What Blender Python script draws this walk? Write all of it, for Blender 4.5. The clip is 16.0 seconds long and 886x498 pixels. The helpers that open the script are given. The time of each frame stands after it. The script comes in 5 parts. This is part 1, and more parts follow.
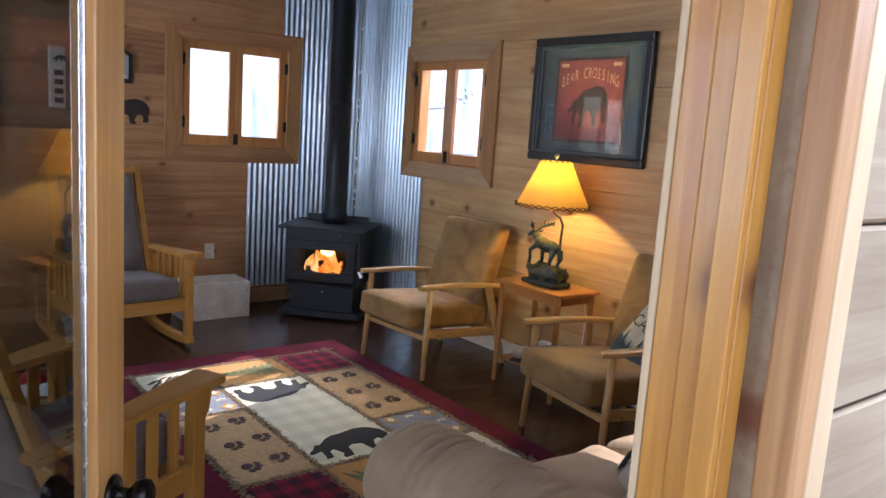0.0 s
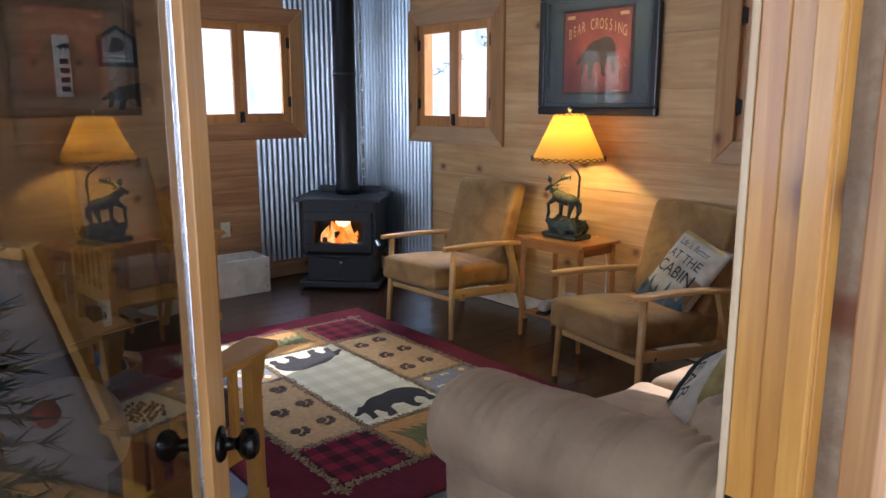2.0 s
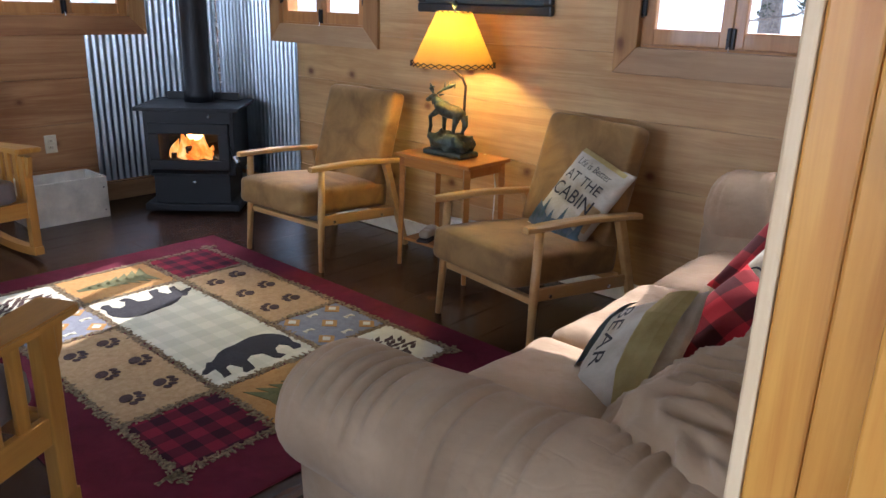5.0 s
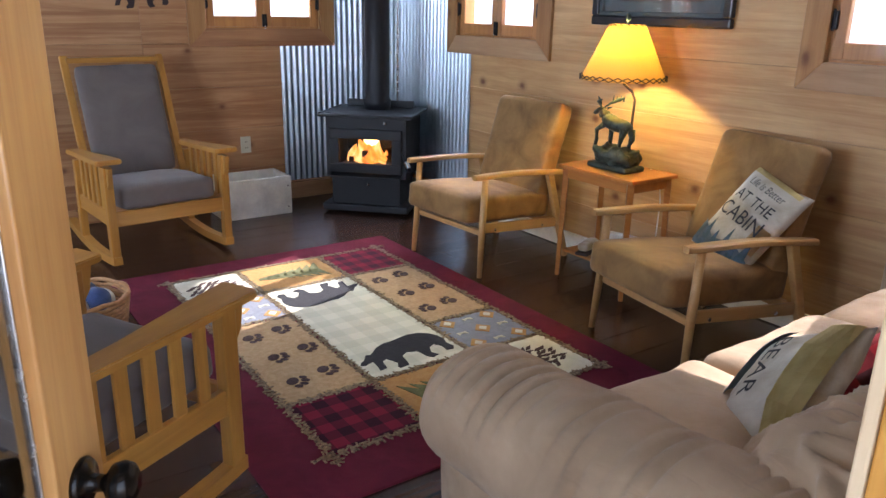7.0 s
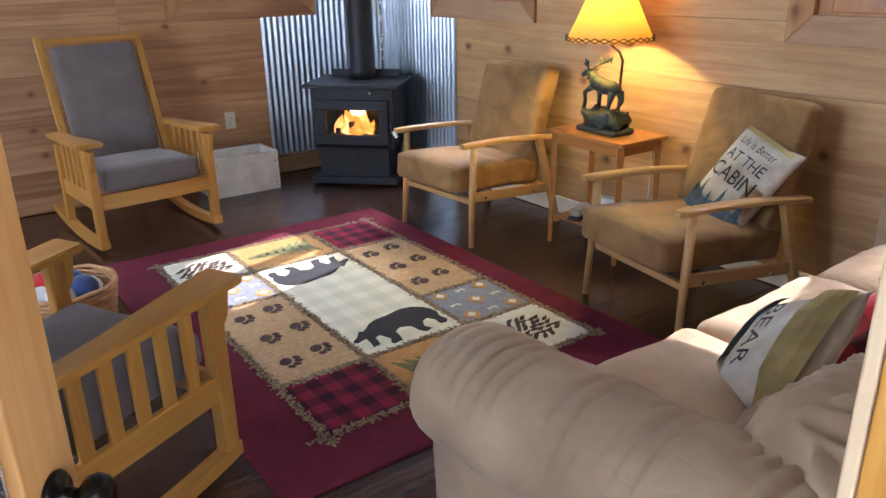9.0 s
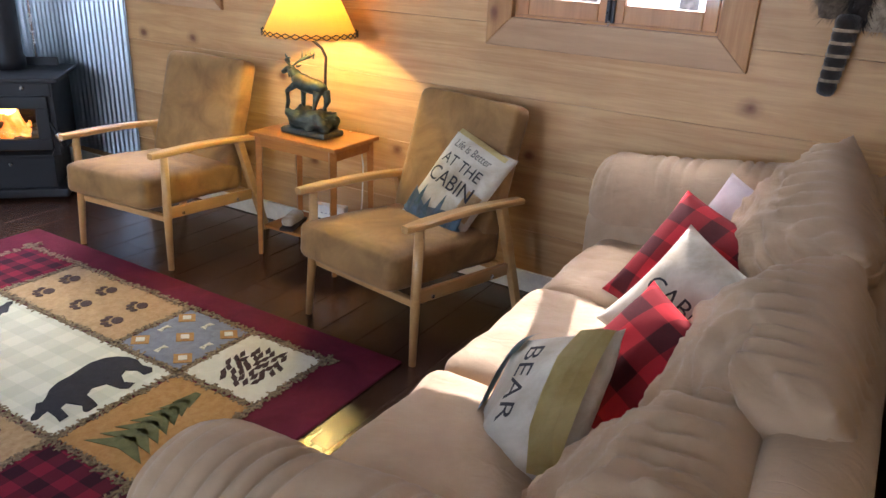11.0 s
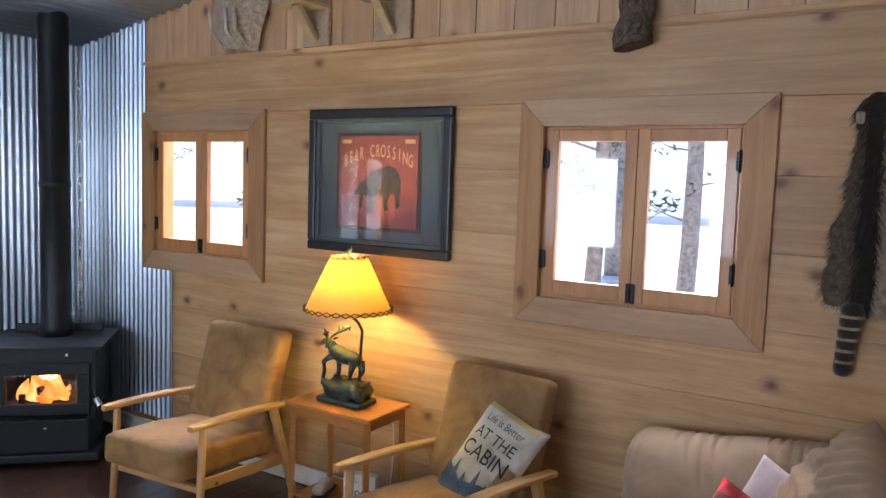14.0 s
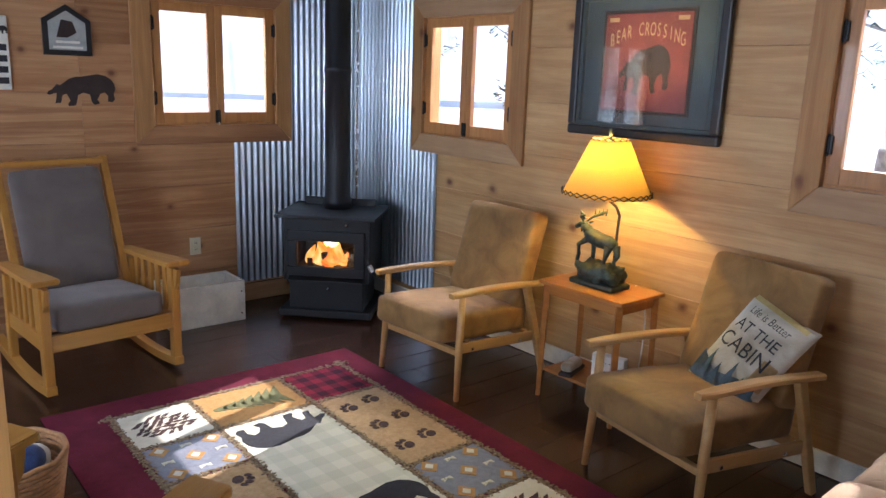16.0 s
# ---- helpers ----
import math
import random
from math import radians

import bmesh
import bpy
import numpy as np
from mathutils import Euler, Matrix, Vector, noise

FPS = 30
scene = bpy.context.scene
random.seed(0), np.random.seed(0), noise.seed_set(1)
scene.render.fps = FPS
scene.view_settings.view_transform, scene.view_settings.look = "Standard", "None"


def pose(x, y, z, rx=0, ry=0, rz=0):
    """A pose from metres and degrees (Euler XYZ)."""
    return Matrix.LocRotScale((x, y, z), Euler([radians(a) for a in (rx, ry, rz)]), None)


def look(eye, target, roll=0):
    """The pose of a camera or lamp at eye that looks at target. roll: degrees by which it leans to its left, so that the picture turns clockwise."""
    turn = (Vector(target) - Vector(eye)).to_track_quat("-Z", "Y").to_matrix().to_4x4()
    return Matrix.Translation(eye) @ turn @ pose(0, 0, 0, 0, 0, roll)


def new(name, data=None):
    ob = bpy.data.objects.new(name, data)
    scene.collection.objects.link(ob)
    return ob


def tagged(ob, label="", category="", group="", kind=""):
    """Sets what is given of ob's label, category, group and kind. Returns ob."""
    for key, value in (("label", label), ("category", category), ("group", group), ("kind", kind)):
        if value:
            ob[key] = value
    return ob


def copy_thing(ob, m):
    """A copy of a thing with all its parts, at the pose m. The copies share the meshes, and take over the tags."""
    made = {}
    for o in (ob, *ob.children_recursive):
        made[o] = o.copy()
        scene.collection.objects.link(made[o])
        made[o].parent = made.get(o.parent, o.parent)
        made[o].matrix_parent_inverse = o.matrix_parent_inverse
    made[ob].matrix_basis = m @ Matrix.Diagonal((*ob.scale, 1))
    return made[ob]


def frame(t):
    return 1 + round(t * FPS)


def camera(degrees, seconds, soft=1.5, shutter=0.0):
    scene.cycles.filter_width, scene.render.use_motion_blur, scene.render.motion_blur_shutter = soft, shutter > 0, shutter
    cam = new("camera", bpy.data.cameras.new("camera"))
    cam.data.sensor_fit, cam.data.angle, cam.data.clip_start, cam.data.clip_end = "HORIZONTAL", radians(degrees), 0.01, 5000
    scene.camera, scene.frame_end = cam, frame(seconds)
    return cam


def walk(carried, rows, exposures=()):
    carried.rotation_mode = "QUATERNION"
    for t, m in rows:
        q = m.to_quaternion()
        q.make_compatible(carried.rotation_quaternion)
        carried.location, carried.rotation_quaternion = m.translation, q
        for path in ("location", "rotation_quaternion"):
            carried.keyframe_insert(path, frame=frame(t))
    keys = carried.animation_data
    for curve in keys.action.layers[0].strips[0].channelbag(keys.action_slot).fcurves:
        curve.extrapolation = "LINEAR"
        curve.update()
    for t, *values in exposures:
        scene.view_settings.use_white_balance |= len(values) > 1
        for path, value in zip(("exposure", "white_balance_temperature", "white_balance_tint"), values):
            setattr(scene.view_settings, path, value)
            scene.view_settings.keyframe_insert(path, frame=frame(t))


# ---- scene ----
STOPS = 0.74
cam = camera(60.9, 16.0)
PATH = [
    (0, (-3.46, -5.639, 1.48), (-2.231, -4.091, 1.171), 3.9),
    (0.5, (-3.504, -5.702, 1.488), (-2.283, -4.151, 1.166), 2.9),
    (1, (-3.528, -5.693, 1.459), (-2.345, -4.117, 1.118), 1.4),
    (1.5, (-3.574, -5.646, 1.454), (-2.412, -4.06, 1.09), -0.0),
    (2, (-3.612, -5.598, 1.437), (-2.383, -4.069, 1.048), -0.1),
    (2.5, (-3.643, -5.544, 1.422), (-2.305, -4.121, 0.989), 0.3),
    (3, (-3.617, -5.485, 1.405), (-2.236, -4.13, 0.899), 0.5),
    (3.5, (-3.486, -5.384, 1.399), (-2.091, -4.076, 0.814), 0.6),
    (3.7, (-3.378, -5.354, 1.384), (-1.988, -4.052, 0.774), 0.8),
    (5.8, (-3.209, -5.195, 1.402), (-1.781, -3.937, 0.787), 1.9),
    (6, (-3.212, -5.214, 1.413), (-1.855, -3.878, 0.798), 1.1),
    (6.5, (-3.228, -5.256, 1.421), (-2.044, -3.763, 0.815), 0.7),
    (7, (-3.228, -5.285, 1.41), (-2.135, -3.724, 0.802), 1.2),
    (7.5, (-3.228, -5.306, 1.403), (-2.209, -3.702, 0.777), 0.8),
    (8, (-3.238, -5.303, 1.404), (-2.237, -3.691, 0.771), 0.5),
    (8.2, (-3.247, -5.293, 1.411), (-2.24, -3.687, 0.772), 0.4),
    (10.3, (-3.03, -5.052, 1.437), (-1.61, -3.888, 0.643), 0.3),
    (10.5, (-3.034, -4.937, 1.422), (-1.542, -3.864, 0.632), 1.4),
    (11, (-2.979, -4.961, 1.494), (-1.381, -4.02, 0.745), 2.8),
    (11.5, (-2.973, -4.933, 1.598), (-1.228, -4.154, 1.007), 3.9),
    (12, (-2.99, -4.881, 1.676), (-1.137, -4.247, 1.273), 2.5),
    (12.5, (-3.0, -4.876, 1.712), (-1.114, -4.265, 1.451), 1.4),
    (13, (-3.044, -4.885, 1.725), (-1.178, -4.186, 1.551), 1.6),
    (13.5, (-3.084, -4.905, 1.741), (-1.289, -4.036, 1.588), 1.6),
    (14, (-3.12, -4.912, 1.722), (-1.427, -3.862, 1.547), 1.9),
    (14.5, (-3.134, -4.907, 1.683), (-1.555, -3.7, 1.456), 2.0),
    (15, (-3.143, -4.902, 1.659), (-1.675, -3.576, 1.367), 2.1),
    (15.5, (-3.151, -4.899, 1.633), (-1.772, -3.496, 1.271), 2.2),
    (16, (-3.178, -4.895, 1.615), (-1.933, -3.395, 1.169), 2.0),
]
walk(cam, [(t, look(e, g, r)) for t, e, g, r in PATH], [(t, STOPS + e, 6080, 20) for t, e in ((0, -0.12), (3.5, -0.15), (6.5, 0.32), (8.2, 0.45), (10.5, 0.66), (11.5, 0.58), (12.5, 0.45), (14, 0.2), (15, 0.15), (16, 0.1))])

LAMP = 19.0

# ---- world, sun, window light ----
world = bpy.data.worlds.new("sky")
scene.world = world
world.use_nodes = True
wn = world.node_tree.nodes
sky = wn.new("ShaderNodeTexSky")
sky.sky_type, sky.sun_disc = "NISHITA", False
SUN = Vector((-1.0, -0.29, -0.858)).normalized()
sky.sun_elevation, sky.sun_rotation = math.asin(-SUN.z), math.atan2(-SUN.x, -SUN.y)
wn["Background"].inputs[1].default_value = 0.15
world.node_tree.links.new(sky.outputs[0], wn["Background"].inputs[0])
sun = new("sun", bpy.data.lights.new("sun", "SUN"))
sun.data.energy, sun.data.angle, sun.data.color = 5.0, radians(0.5), (1, 0.94, 0.85)
sun.matrix_world = look((6, 2, 6), Vector((6, 2, 6)) + SUN)


def window_light(name, at, way, w, h, power, color=(0.74, 0.87, 1.0)):
    ob = new(name, bpy.data.lights.new(name, "AREA"))
    ob.data.shape, ob.data.size, ob.data.size_y, ob.data.energy, ob.data.color = "RECTANGLE", w, h, power, color
    ob.matrix_world = look(at, Vector(at) + Vector(way))
    return ob


window_light("window_light_north", (-1.11, 0.50, 2.55), (0, -1, -0.85), 0.9, 0.6, 40)
window_light("window_light_north", (-3.23, 0.50, 2.55), (0, -1, -0.85), 0.9, 0.6, 40)
window_light("window_light_east", (0.50, -1.24, 2.40), (-1, 0, -0.75), 0.9, 0.5, 26)
window_light("window_light_east", (0.50, -3.92, 2.40), (-1, 0, -0.75), 0.9, 0.5, 18)
# added lamps below the sills, standing in for light off the sunlit ground
for at, way in (((-1.11, 0.50, 0.72), (0, -1, 0.9)), ((-3.23, 0.50, 0.60), (0, -1, 0.9)), ((0.50, -1.24, 0.72), (-1, 0, 0.9)), ((0.50, -3.92, 0.72), (-1, 0, 0.9))):
    window_light("ground_bounce_fill", at, way, 0.9, 0.5, 14, (0.92, 0.96, 1.0))
window_light("window_light_south", (-1.04, -5.62, 2.45), (0, 1, -0.85), 0.8, 0.6, 120)
# added fill from the unseen west side; no known windows there
window_light("west_fill", (-5.46, -1.5, 1.55), (1, 0, 0.1), 0.95, 1.05, 22)
window_light("west_fill", (-5.46, -3.6, 1.55), (1, 0, 0.1), 1.15, 1.05, 44)
# added unseen fill lamp in place of open sky beyond the porch
window_light("porch_sky_fill", (-3.3, -7.3, 1.6), (0, 1, -0.1), 2.6, 2.0, 28)

# ---- materials ----
MATS = {}


def mat(name):
    m = bpy.data.materials.new(name)
    m.use_nodes = True
    MATS[name] = m
    return m, m.node_tree.nodes, m.node_tree.links, m.node_tree.nodes["Principled BSDF"]


def math_node(n, l, op, a, b=None):
    k = n.new("ShaderNodeMath")
    k.operation = op
    for i, v in enumerate((a, b)):
        if v is None:
            continue
        if isinstance(v, (int, float)):
            k.inputs[i].default_value = v
        else:
            l.new(v, k.inputs[i])
    return k.outputs[0]


def ramp(n, l, fac, stops):
    r = n.new("ShaderNodeValToRGB")
    while len(r.color_ramp.elements) < len(stops):
        r.color_ramp.elements.new(0.5)
    for e, (p, c) in zip(r.color_ramp.elements, stops):
        e.position, e.color = p, (*c, 1)
    l.new(fac, r.inputs[0])
    return r.outputs[0]


def mixc(n, l, fac, a, b, kind="MIX"):
    k = n.new("ShaderNodeMix")
    k.data_type, k.blend_type = "RGBA", kind
    for s, v in ((0, fac), (6, a), (7, b)):
        if isinstance(v, (int, float)):
            k.inputs[s].default_value = v
        elif isinstance(v, tuple):
            k.inputs[s].default_value = (*v, 1)
        else:
            l.new(v, k.inputs[s])
    return k.outputs[2]


def coords(n, l, scale, shift=True):
    c = n.new("ShaderNodeTexCoord")
    m = n.new("ShaderNodeMapping")
    m.inputs["Scale"].default_value = scale
    l.new(c.outputs["Object"], m.inputs["Vector"])
    if shift:
        i = n.new("ShaderNodeObjectInfo")
        k = n.new("ShaderNodeCombineXYZ")
        for a, f in zip(range(3), (37.0, 71.0, 13.0)):
            l.new(math_node(n, l, "MULTIPLY", i.outputs["Random"], f), k.inputs[a])
        l.new(k.outputs[0], m.inputs["Location"])
    return m.outputs[0]


def noise_tex(n, l, vec, scale, detail=4, rough=0.55, dist=0.0):
    k = n.new("ShaderNodeTexNoise")
    k.inputs["Scale"].default_value, k.inputs["Detail"].default_value = scale, detail
    k.inputs["Roughness"].default_value, k.inputs["Distortion"].default_value = rough, dist
    l.new(vec, k.inputs["Vector"])
    return k.outputs[0]


def bump(n, l, b, height, strength=0.2, dist=0.004):
    k = n.new("ShaderNodeBump")
    k.inputs["Strength"].default_value, k.inputs["Distance"].default_value = strength, dist
    l.new(height, k.inputs["Height"])
    l.new(k.outputs[0], b.inputs["Normal"])


def wood(name, light, dark, grain="x", knots=0.0, rough=0.5, spread=0.5, coat=0.0, streak=0.0):
    """Sawn wood: long grain, slow tone changes, board to board differences and knots."""
    m, n, l, b = mat(name)
    s = {"x": (0.07, 1, 1), "y": (1, 0.07, 1), "z": (1, 1, 0.07)}[grain]
    v = coords(n, l, s)
    g = noise_tex(n, l, v, 16, 6, 0.6, 1.2)
    fine = noise_tex(n, l, v, 130, 3, 0.6)
    slow = noise_tex(n, l, coords(n, l, (1, 1, 1)), 2.2, 3, 0.5)
    t = math_node(n, l, "ADD", math_node(n, l, "MULTIPLY", g, 0.75), math_node(n, l, "MULTIPLY", slow, 0.45))
    col = ramp(n, l, t, [(0.42, light), (0.60, tuple((a + c) / 2 for a, c in zip(light, dark))), (0.80, dark)])
    if streak:
        band = noise_tex(n, l, coords(n, l, tuple(0.028 if k < 0.5 else 1 for k in s)), 13, 5, 0.6, 1.6)
        heart = noise_tex(n, l, coords(n, l, tuple(0.25 if k < 0.5 else 1 for k in s)), 3.2, 2, 0.5)
        mask = math_node(n, l, "MULTIPLY", ramp(n, l, band, [(0.46, (0, 0, 0)), (0.60, (1, 1, 1))]), ramp(n, l, heart, [(0.38, (0.15, 0.15, 0.15)), (0.62, (1, 1, 1))]))
        col = mixc(n, l, math_node(n, l, "MULTIPLY", mask, streak), col, tuple(c * f for c, f in zip(dark, (0.80, 0.66, 0.55))))
    col = mixc(n, l, 0.12, col, ramp(n, l, fine, [(0.35, dark), (0.65, light)]))
    info = n.new("ShaderNodeObjectInfo")
    tone = ramp(n, l, info.outputs["Random"], [(0.0, (1 - 0.55 * spread, 1 - 0.65 * spread, 1 - 0.72 * spread)), (0.5, (1, 0.97, 0.93)), (1.0, (1.0, 1.0, 1.0))])
    col = mixc(n, l, 1.0, col, tone, "MULTIPLY")
    if knots:
        sep = n.new("ShaderNodeSeparateXYZ")
        l.new(coords(n, l, (1, 1, 1)), sep.inputs[0])
        com = n.new("ShaderNodeCombineXYZ")
        a, c = {"x": (0, 2), "y": (1, 2), "z": (2, 0)}[grain]
        side = sep.outputs[c] if grain != "z" else math_node(n, l, "ADD", sep.outputs[0], sep.outputs[1])
        l.new(math_node(n, l, "MULTIPLY", sep.outputs[a], 0.8), com.inputs[0])
        l.new(side, com.inputs[1])
        kv = com.outputs[0]
        wob = noise_tex(n, l, kv, 14, 2)
        vo = n.new("ShaderNodeTexVoronoi")
        vo.voronoi_dimensions = "2D"
        vo.inputs["Scale"].default_value = knots
        l.new(kv, vo.inputs["Vector"])
        keep = n.new("ShaderNodeSeparateColor")
        l.new(vo.outputs["Color"], keep.inputs[0])
        away = math_node(n, l, "GREATER_THAN", keep.outputs[0], 0.5)
        d = math_node(n, l, "ADD", math_node(n, l, "ADD", vo.outputs["Distance"], away), math_node(n, l, "MULTIPLY", wob, 0.06))
        core = ramp(n, l, d, [(0.045, (0.95, 0.95, 0.95)), (0.075, (0.62, 0.62, 0.62)), (0.095, (0.30, 0.30, 0.30)), (0.15, (0, 0, 0))])
        col = mixc(n, l, core, col, (0.15, 0.05, 0.02))
    l.new(col, b.inputs["Base Color"])
    b.inputs["Roughness"].default_value = rough
    b.inputs["Coat Weight"].default_value = coat
    bump(n, l, b, math_node(n, l, "ADD", g, math_node(n, l, "MULTIPLY", fine, 0.5)), 0.18)
    return m


def cloth(name, light, dark, scale=3.0, rough=0.9, sheen=0.3, weave=900, strength=0.15, crease=0.0):
    m, n, l, b = mat(name)
    v = coords(n, l, (1, 1, 1))
    a = noise_tex(n, l, v, scale, 5, 0.6, 0.6)
    w = noise_tex(n, l, v, weave, 2)
    col = ramp(n, l, a, [(0.32, dark), (0.68, light)])
    l.new(mixc(n, l, 0.1, col, ramp(n, l, w, [(0.3, dark), (0.7, light)])), b.inputs["Base Color"])
    b.inputs["Roughness"].default_value = rough
    b.inputs["Sheen Weight"].default_value = sheen
    b.inputs["Specular IOR Level"].default_value = 0.25
    relief = math_node(n, l, "ADD", noise_tex(n, l, v, 22, 4), math_node(n, l, "MULTIPLY", w, 0.3))
    if crease:
        pull = noise_tex(n, l, coords(n, l, (1.0, 0.35, 0.6)), 16, 2, 0.5, 1.0)
        line = math_node(n, l, "ABSOLUTE", math_node(n, l, "SUBTRACT", pull, 0.5))
        relief = math_node(n, l, "ADD", relief, math_node(n, l, "MULTIPLY", ramp(n, l, line, [(0.0, (0, 0, 0)), (0.10, (1, 1, 1))]), crease))
    bump(n, l, b, relief, strength, 0.006 if not crease else 0.010)
    return m


def plain(name, color, rough=0.6, metal=0.0, vary=0.15, scale=8.0, relief=0.08):
    m, n, l, b = mat(name)
    a = noise_tex(n, l, coords(n, l, (1, 1, 1)), scale, 6, 0.65)
    l.new(ramp(n, l, a, [(0.3, tuple(c * (1 - vary) for c in color)), (0.7, tuple(min(1, c * (1 + vary)) for c in color))]), b.inputs["Base Color"])
    b.inputs["Metallic"].default_value = metal
    l.new(math_node(n, l, "ADD", math_node(n, l, "MULTIPLY", a, 0.25), rough - 0.12), b.inputs["Roughness"])
    if relief:
        bump(n, l, b, noise_tex(n, l, coords(n, l, (1, 1, 1)), 60, 4), relief, 0.003)
    return m


def plaid(name, size, red, black):
    """Buffalo check, woven."""
    m, n, l, b = mat(name)
    c = n.new("ShaderNodeTexCoord")
    s = n.new("ShaderNodeSeparateXYZ")
    l.new(c.outputs["Object"], s.inputs[0])
    bands = [math_node(n, l, "GREATER_THAN", math_node(n, l, "FRACT", math_node(n, l, "DIVIDE", math_node(n, l, "ADD", s.outputs[i], 20.0), size)), 0.5) for i in (0, 1)]
    t = math_node(n, l, "MULTIPLY", math_node(n, l, "ADD", bands[0], bands[1]), 0.5)
    mid = tuple((r * 0.42 + k * 0.58) for r, k in zip(red, black))
    col = ramp(n, l, t, [(0.2, red), (0.5, mid), (0.8, black)])
    w = noise_tex(n, l, c.outputs["Object"], 500, 2)
    l.new(mixc(n, l, 0.25, col, mixc(n, l, w, black, red)), b.inputs["Base Color"])
    b.inputs["Roughness"].default_value, b.inputs["Specular IOR Level"].default_value = 0.95, 0.15
    bump(n, l, b, noise_tex(n, l, c.outputs["Object"], 25, 4), 0.2, 0.006)
    return m


def glass(name, tint=(0.95, 0.97, 0.97)):
    m, n, l, b = mat(name)
    b.inputs["Base Color"].default_value = (*tint, 1)
    b.inputs["Transmission Weight"].default_value, b.inputs["Roughness"].default_value, b.inputs["IOR"].default_value = 1.0, 0.01, 1.45
    return m


pine_x = wood("pine_board_x", (0.56, 0.33, 0.165), (0.34, 0.155, 0.065), "x", 3.4, 0.5, 0.5, 0.0, 0.75)
pine_y = wood("pine_board_y", (0.67, 0.445, 0.215), (0.43, 0.235, 0.09), "y", 2.6, 0.5, 0.38, 0.0, 0.45)
pine_up = wood("pale_pine_upright", (0.64, 0.43, 0.24), (0.44, 0.26, 0.13), "z", 2.3, 0.5, 0.35, 0.0, 0.5)
pine_pale = wood("pale_pine_board_x", (0.70, 0.57, 0.38), (0.52, 0.37, 0.21), "x", 2.2, 0.5, 0.25, 0.0, 0.3)
pine_z = wood("pine_upright", (0.68, 0.37, 0.075), (0.44, 0.17, 0.025), "z", 2.1, 0.42, 0.2, 0.15, 0.6)
cedar_x = wood("cedar_trim_x", (0.50, 0.27, 0.13), (0.30, 0.13, 0.06), "x", 1.6, 0.5, 0.35, 0.0, 0.5)
cedar_y = wood("cedar_trim_y", (0.56, 0.38, 0.21), (0.38, 0.22, 0.11), "y", 1.6, 0.5, 0.35)
cedar_z = wood("cedar_trim_z", (0.54, 0.31, 0.12), (0.33, 0.15, 0.05), "z", 2.4, 0.5, 0.35, 0.0, 0.5)
pale_trim = wood("pale_trim", (0.66, 0.52, 0.33), (0.50, 0.34, 0.18), "z", 1.2, 0.5, 0.1)
sash_wood = wood("sash_wood", (0.60, 0.30, 0.10), (0.38, 0.16, 0.05), "z", 0, 0.4, 0.3, 0.2)
door_wood = wood("door_wood", (0.66, 0.38, 0.13), (0.46, 0.21, 0.06), "z", 1.9, 0.35, 0.1, 0.3, 0.5)
weathered = wood("weathered_siding", (0.42, 0.34, 0.24), (0.26, 0.19, 0.12), "x", 1.9, 0.8, 0.25, 0.0, 0.5)
oak = wood("golden_oak", (0.57, 0.29, 0.058), (0.36, 0.155, 0.028), "x", 0, 0.35, 0.15, 0.3)
oak_y = wood("golden_oak_long", (0.57, 0.29, 0.058), (0.36, 0.155, 0.028), "y", 0, 0.35, 0.15, 0.3)
oak_z = wood("golden_oak_upright", (0.57, 0.29, 0.058), (0.36, 0.155, 0.028), "z", 0, 0.35, 0.15, 0.3)
ash = wood("pale_chair_wood", (0.58, 0.36, 0.14), (0.42, 0.23, 0.08), "x", 0, 0.35, 0.1, 0.2)
table_wood = wood("orange_table_wood", (0.52, 0.23, 0.055), (0.34, 0.12, 0.025), "y", 0, 0.35, 0.1, 0.25)
floor_wood = wood("dark_floor_plank", (0.075, 0.034, 0.021), (0.026, 0.012, 0.008), "x", 0, 0.24, 0.5, 0.0, 0.5)
suede = cloth("brown_suede", (0.35, 0.195, 0.068), (0.17, 0.09, 0.03), 6, 0.6, 0.10)
sofa_cloth = cloth("taupe_microsuede", (0.46, 0.325, 0.205), (0.33, 0.225, 0.135), 4, 0.72, 0.12, 900, 0.3, 0.4)
grey_cloth = cloth("grey_upholstery", (0.17, 0.14, 0.125), (0.13, 0.105, 0.095), 5, 0.9, 0.2)
maroon = cloth("maroon_pile", (0.15, 0.012, 0.032), (0.09, 0.007, 0.018), 9, 0.95, 0.0, 700, 0.4)
tan_pile = cloth("tan_pile", (0.50, 0.34, 0.17), (0.36, 0.22, 0.10), 40, 0.95, 0.1, 500, 0.4)
gold_pile = cloth("gold_pile", (0.48, 0.27, 0.09), (0.38, 0.19, 0.05), 40, 0.95, 0.1, 500, 0.4)
blue_pile = cloth("slate_blue_pile", (0.24, 0.26, 0.31), (0.17, 0.185, 0.23), 30, 0.95, 0.1, 500, 0.4)
cream_pile = cloth("cream_pile", (0.70, 0.68, 0.56), (0.58, 0.55, 0.43), 14, 0.95, 0.1, 500, 0.4)
black_pile = cloth("black_pile", (0.02, 0.02, 0.028), (0.01, 0.01, 0.014), 30, 0.9, 0.1, 500, 0.4)
brown_pile = cloth("dark_brown_pile", (0.07, 0.035, 0.03), (0.045, 0.02, 0.02), 30, 0.95, 0.1, 500, 0.4)
green_pile = cloth("moss_green_pile", (0.17, 0.17, 0.07), (0.10, 0.11, 0.045), 30, 0.95, 0.1, 500, 0.4)
fringe = cloth("mottled_edge_pile", (0.42, 0.31, 0.17), (0.04, 0.025, 0.02), 75, 0.95, 0.1, 400, 0.5)
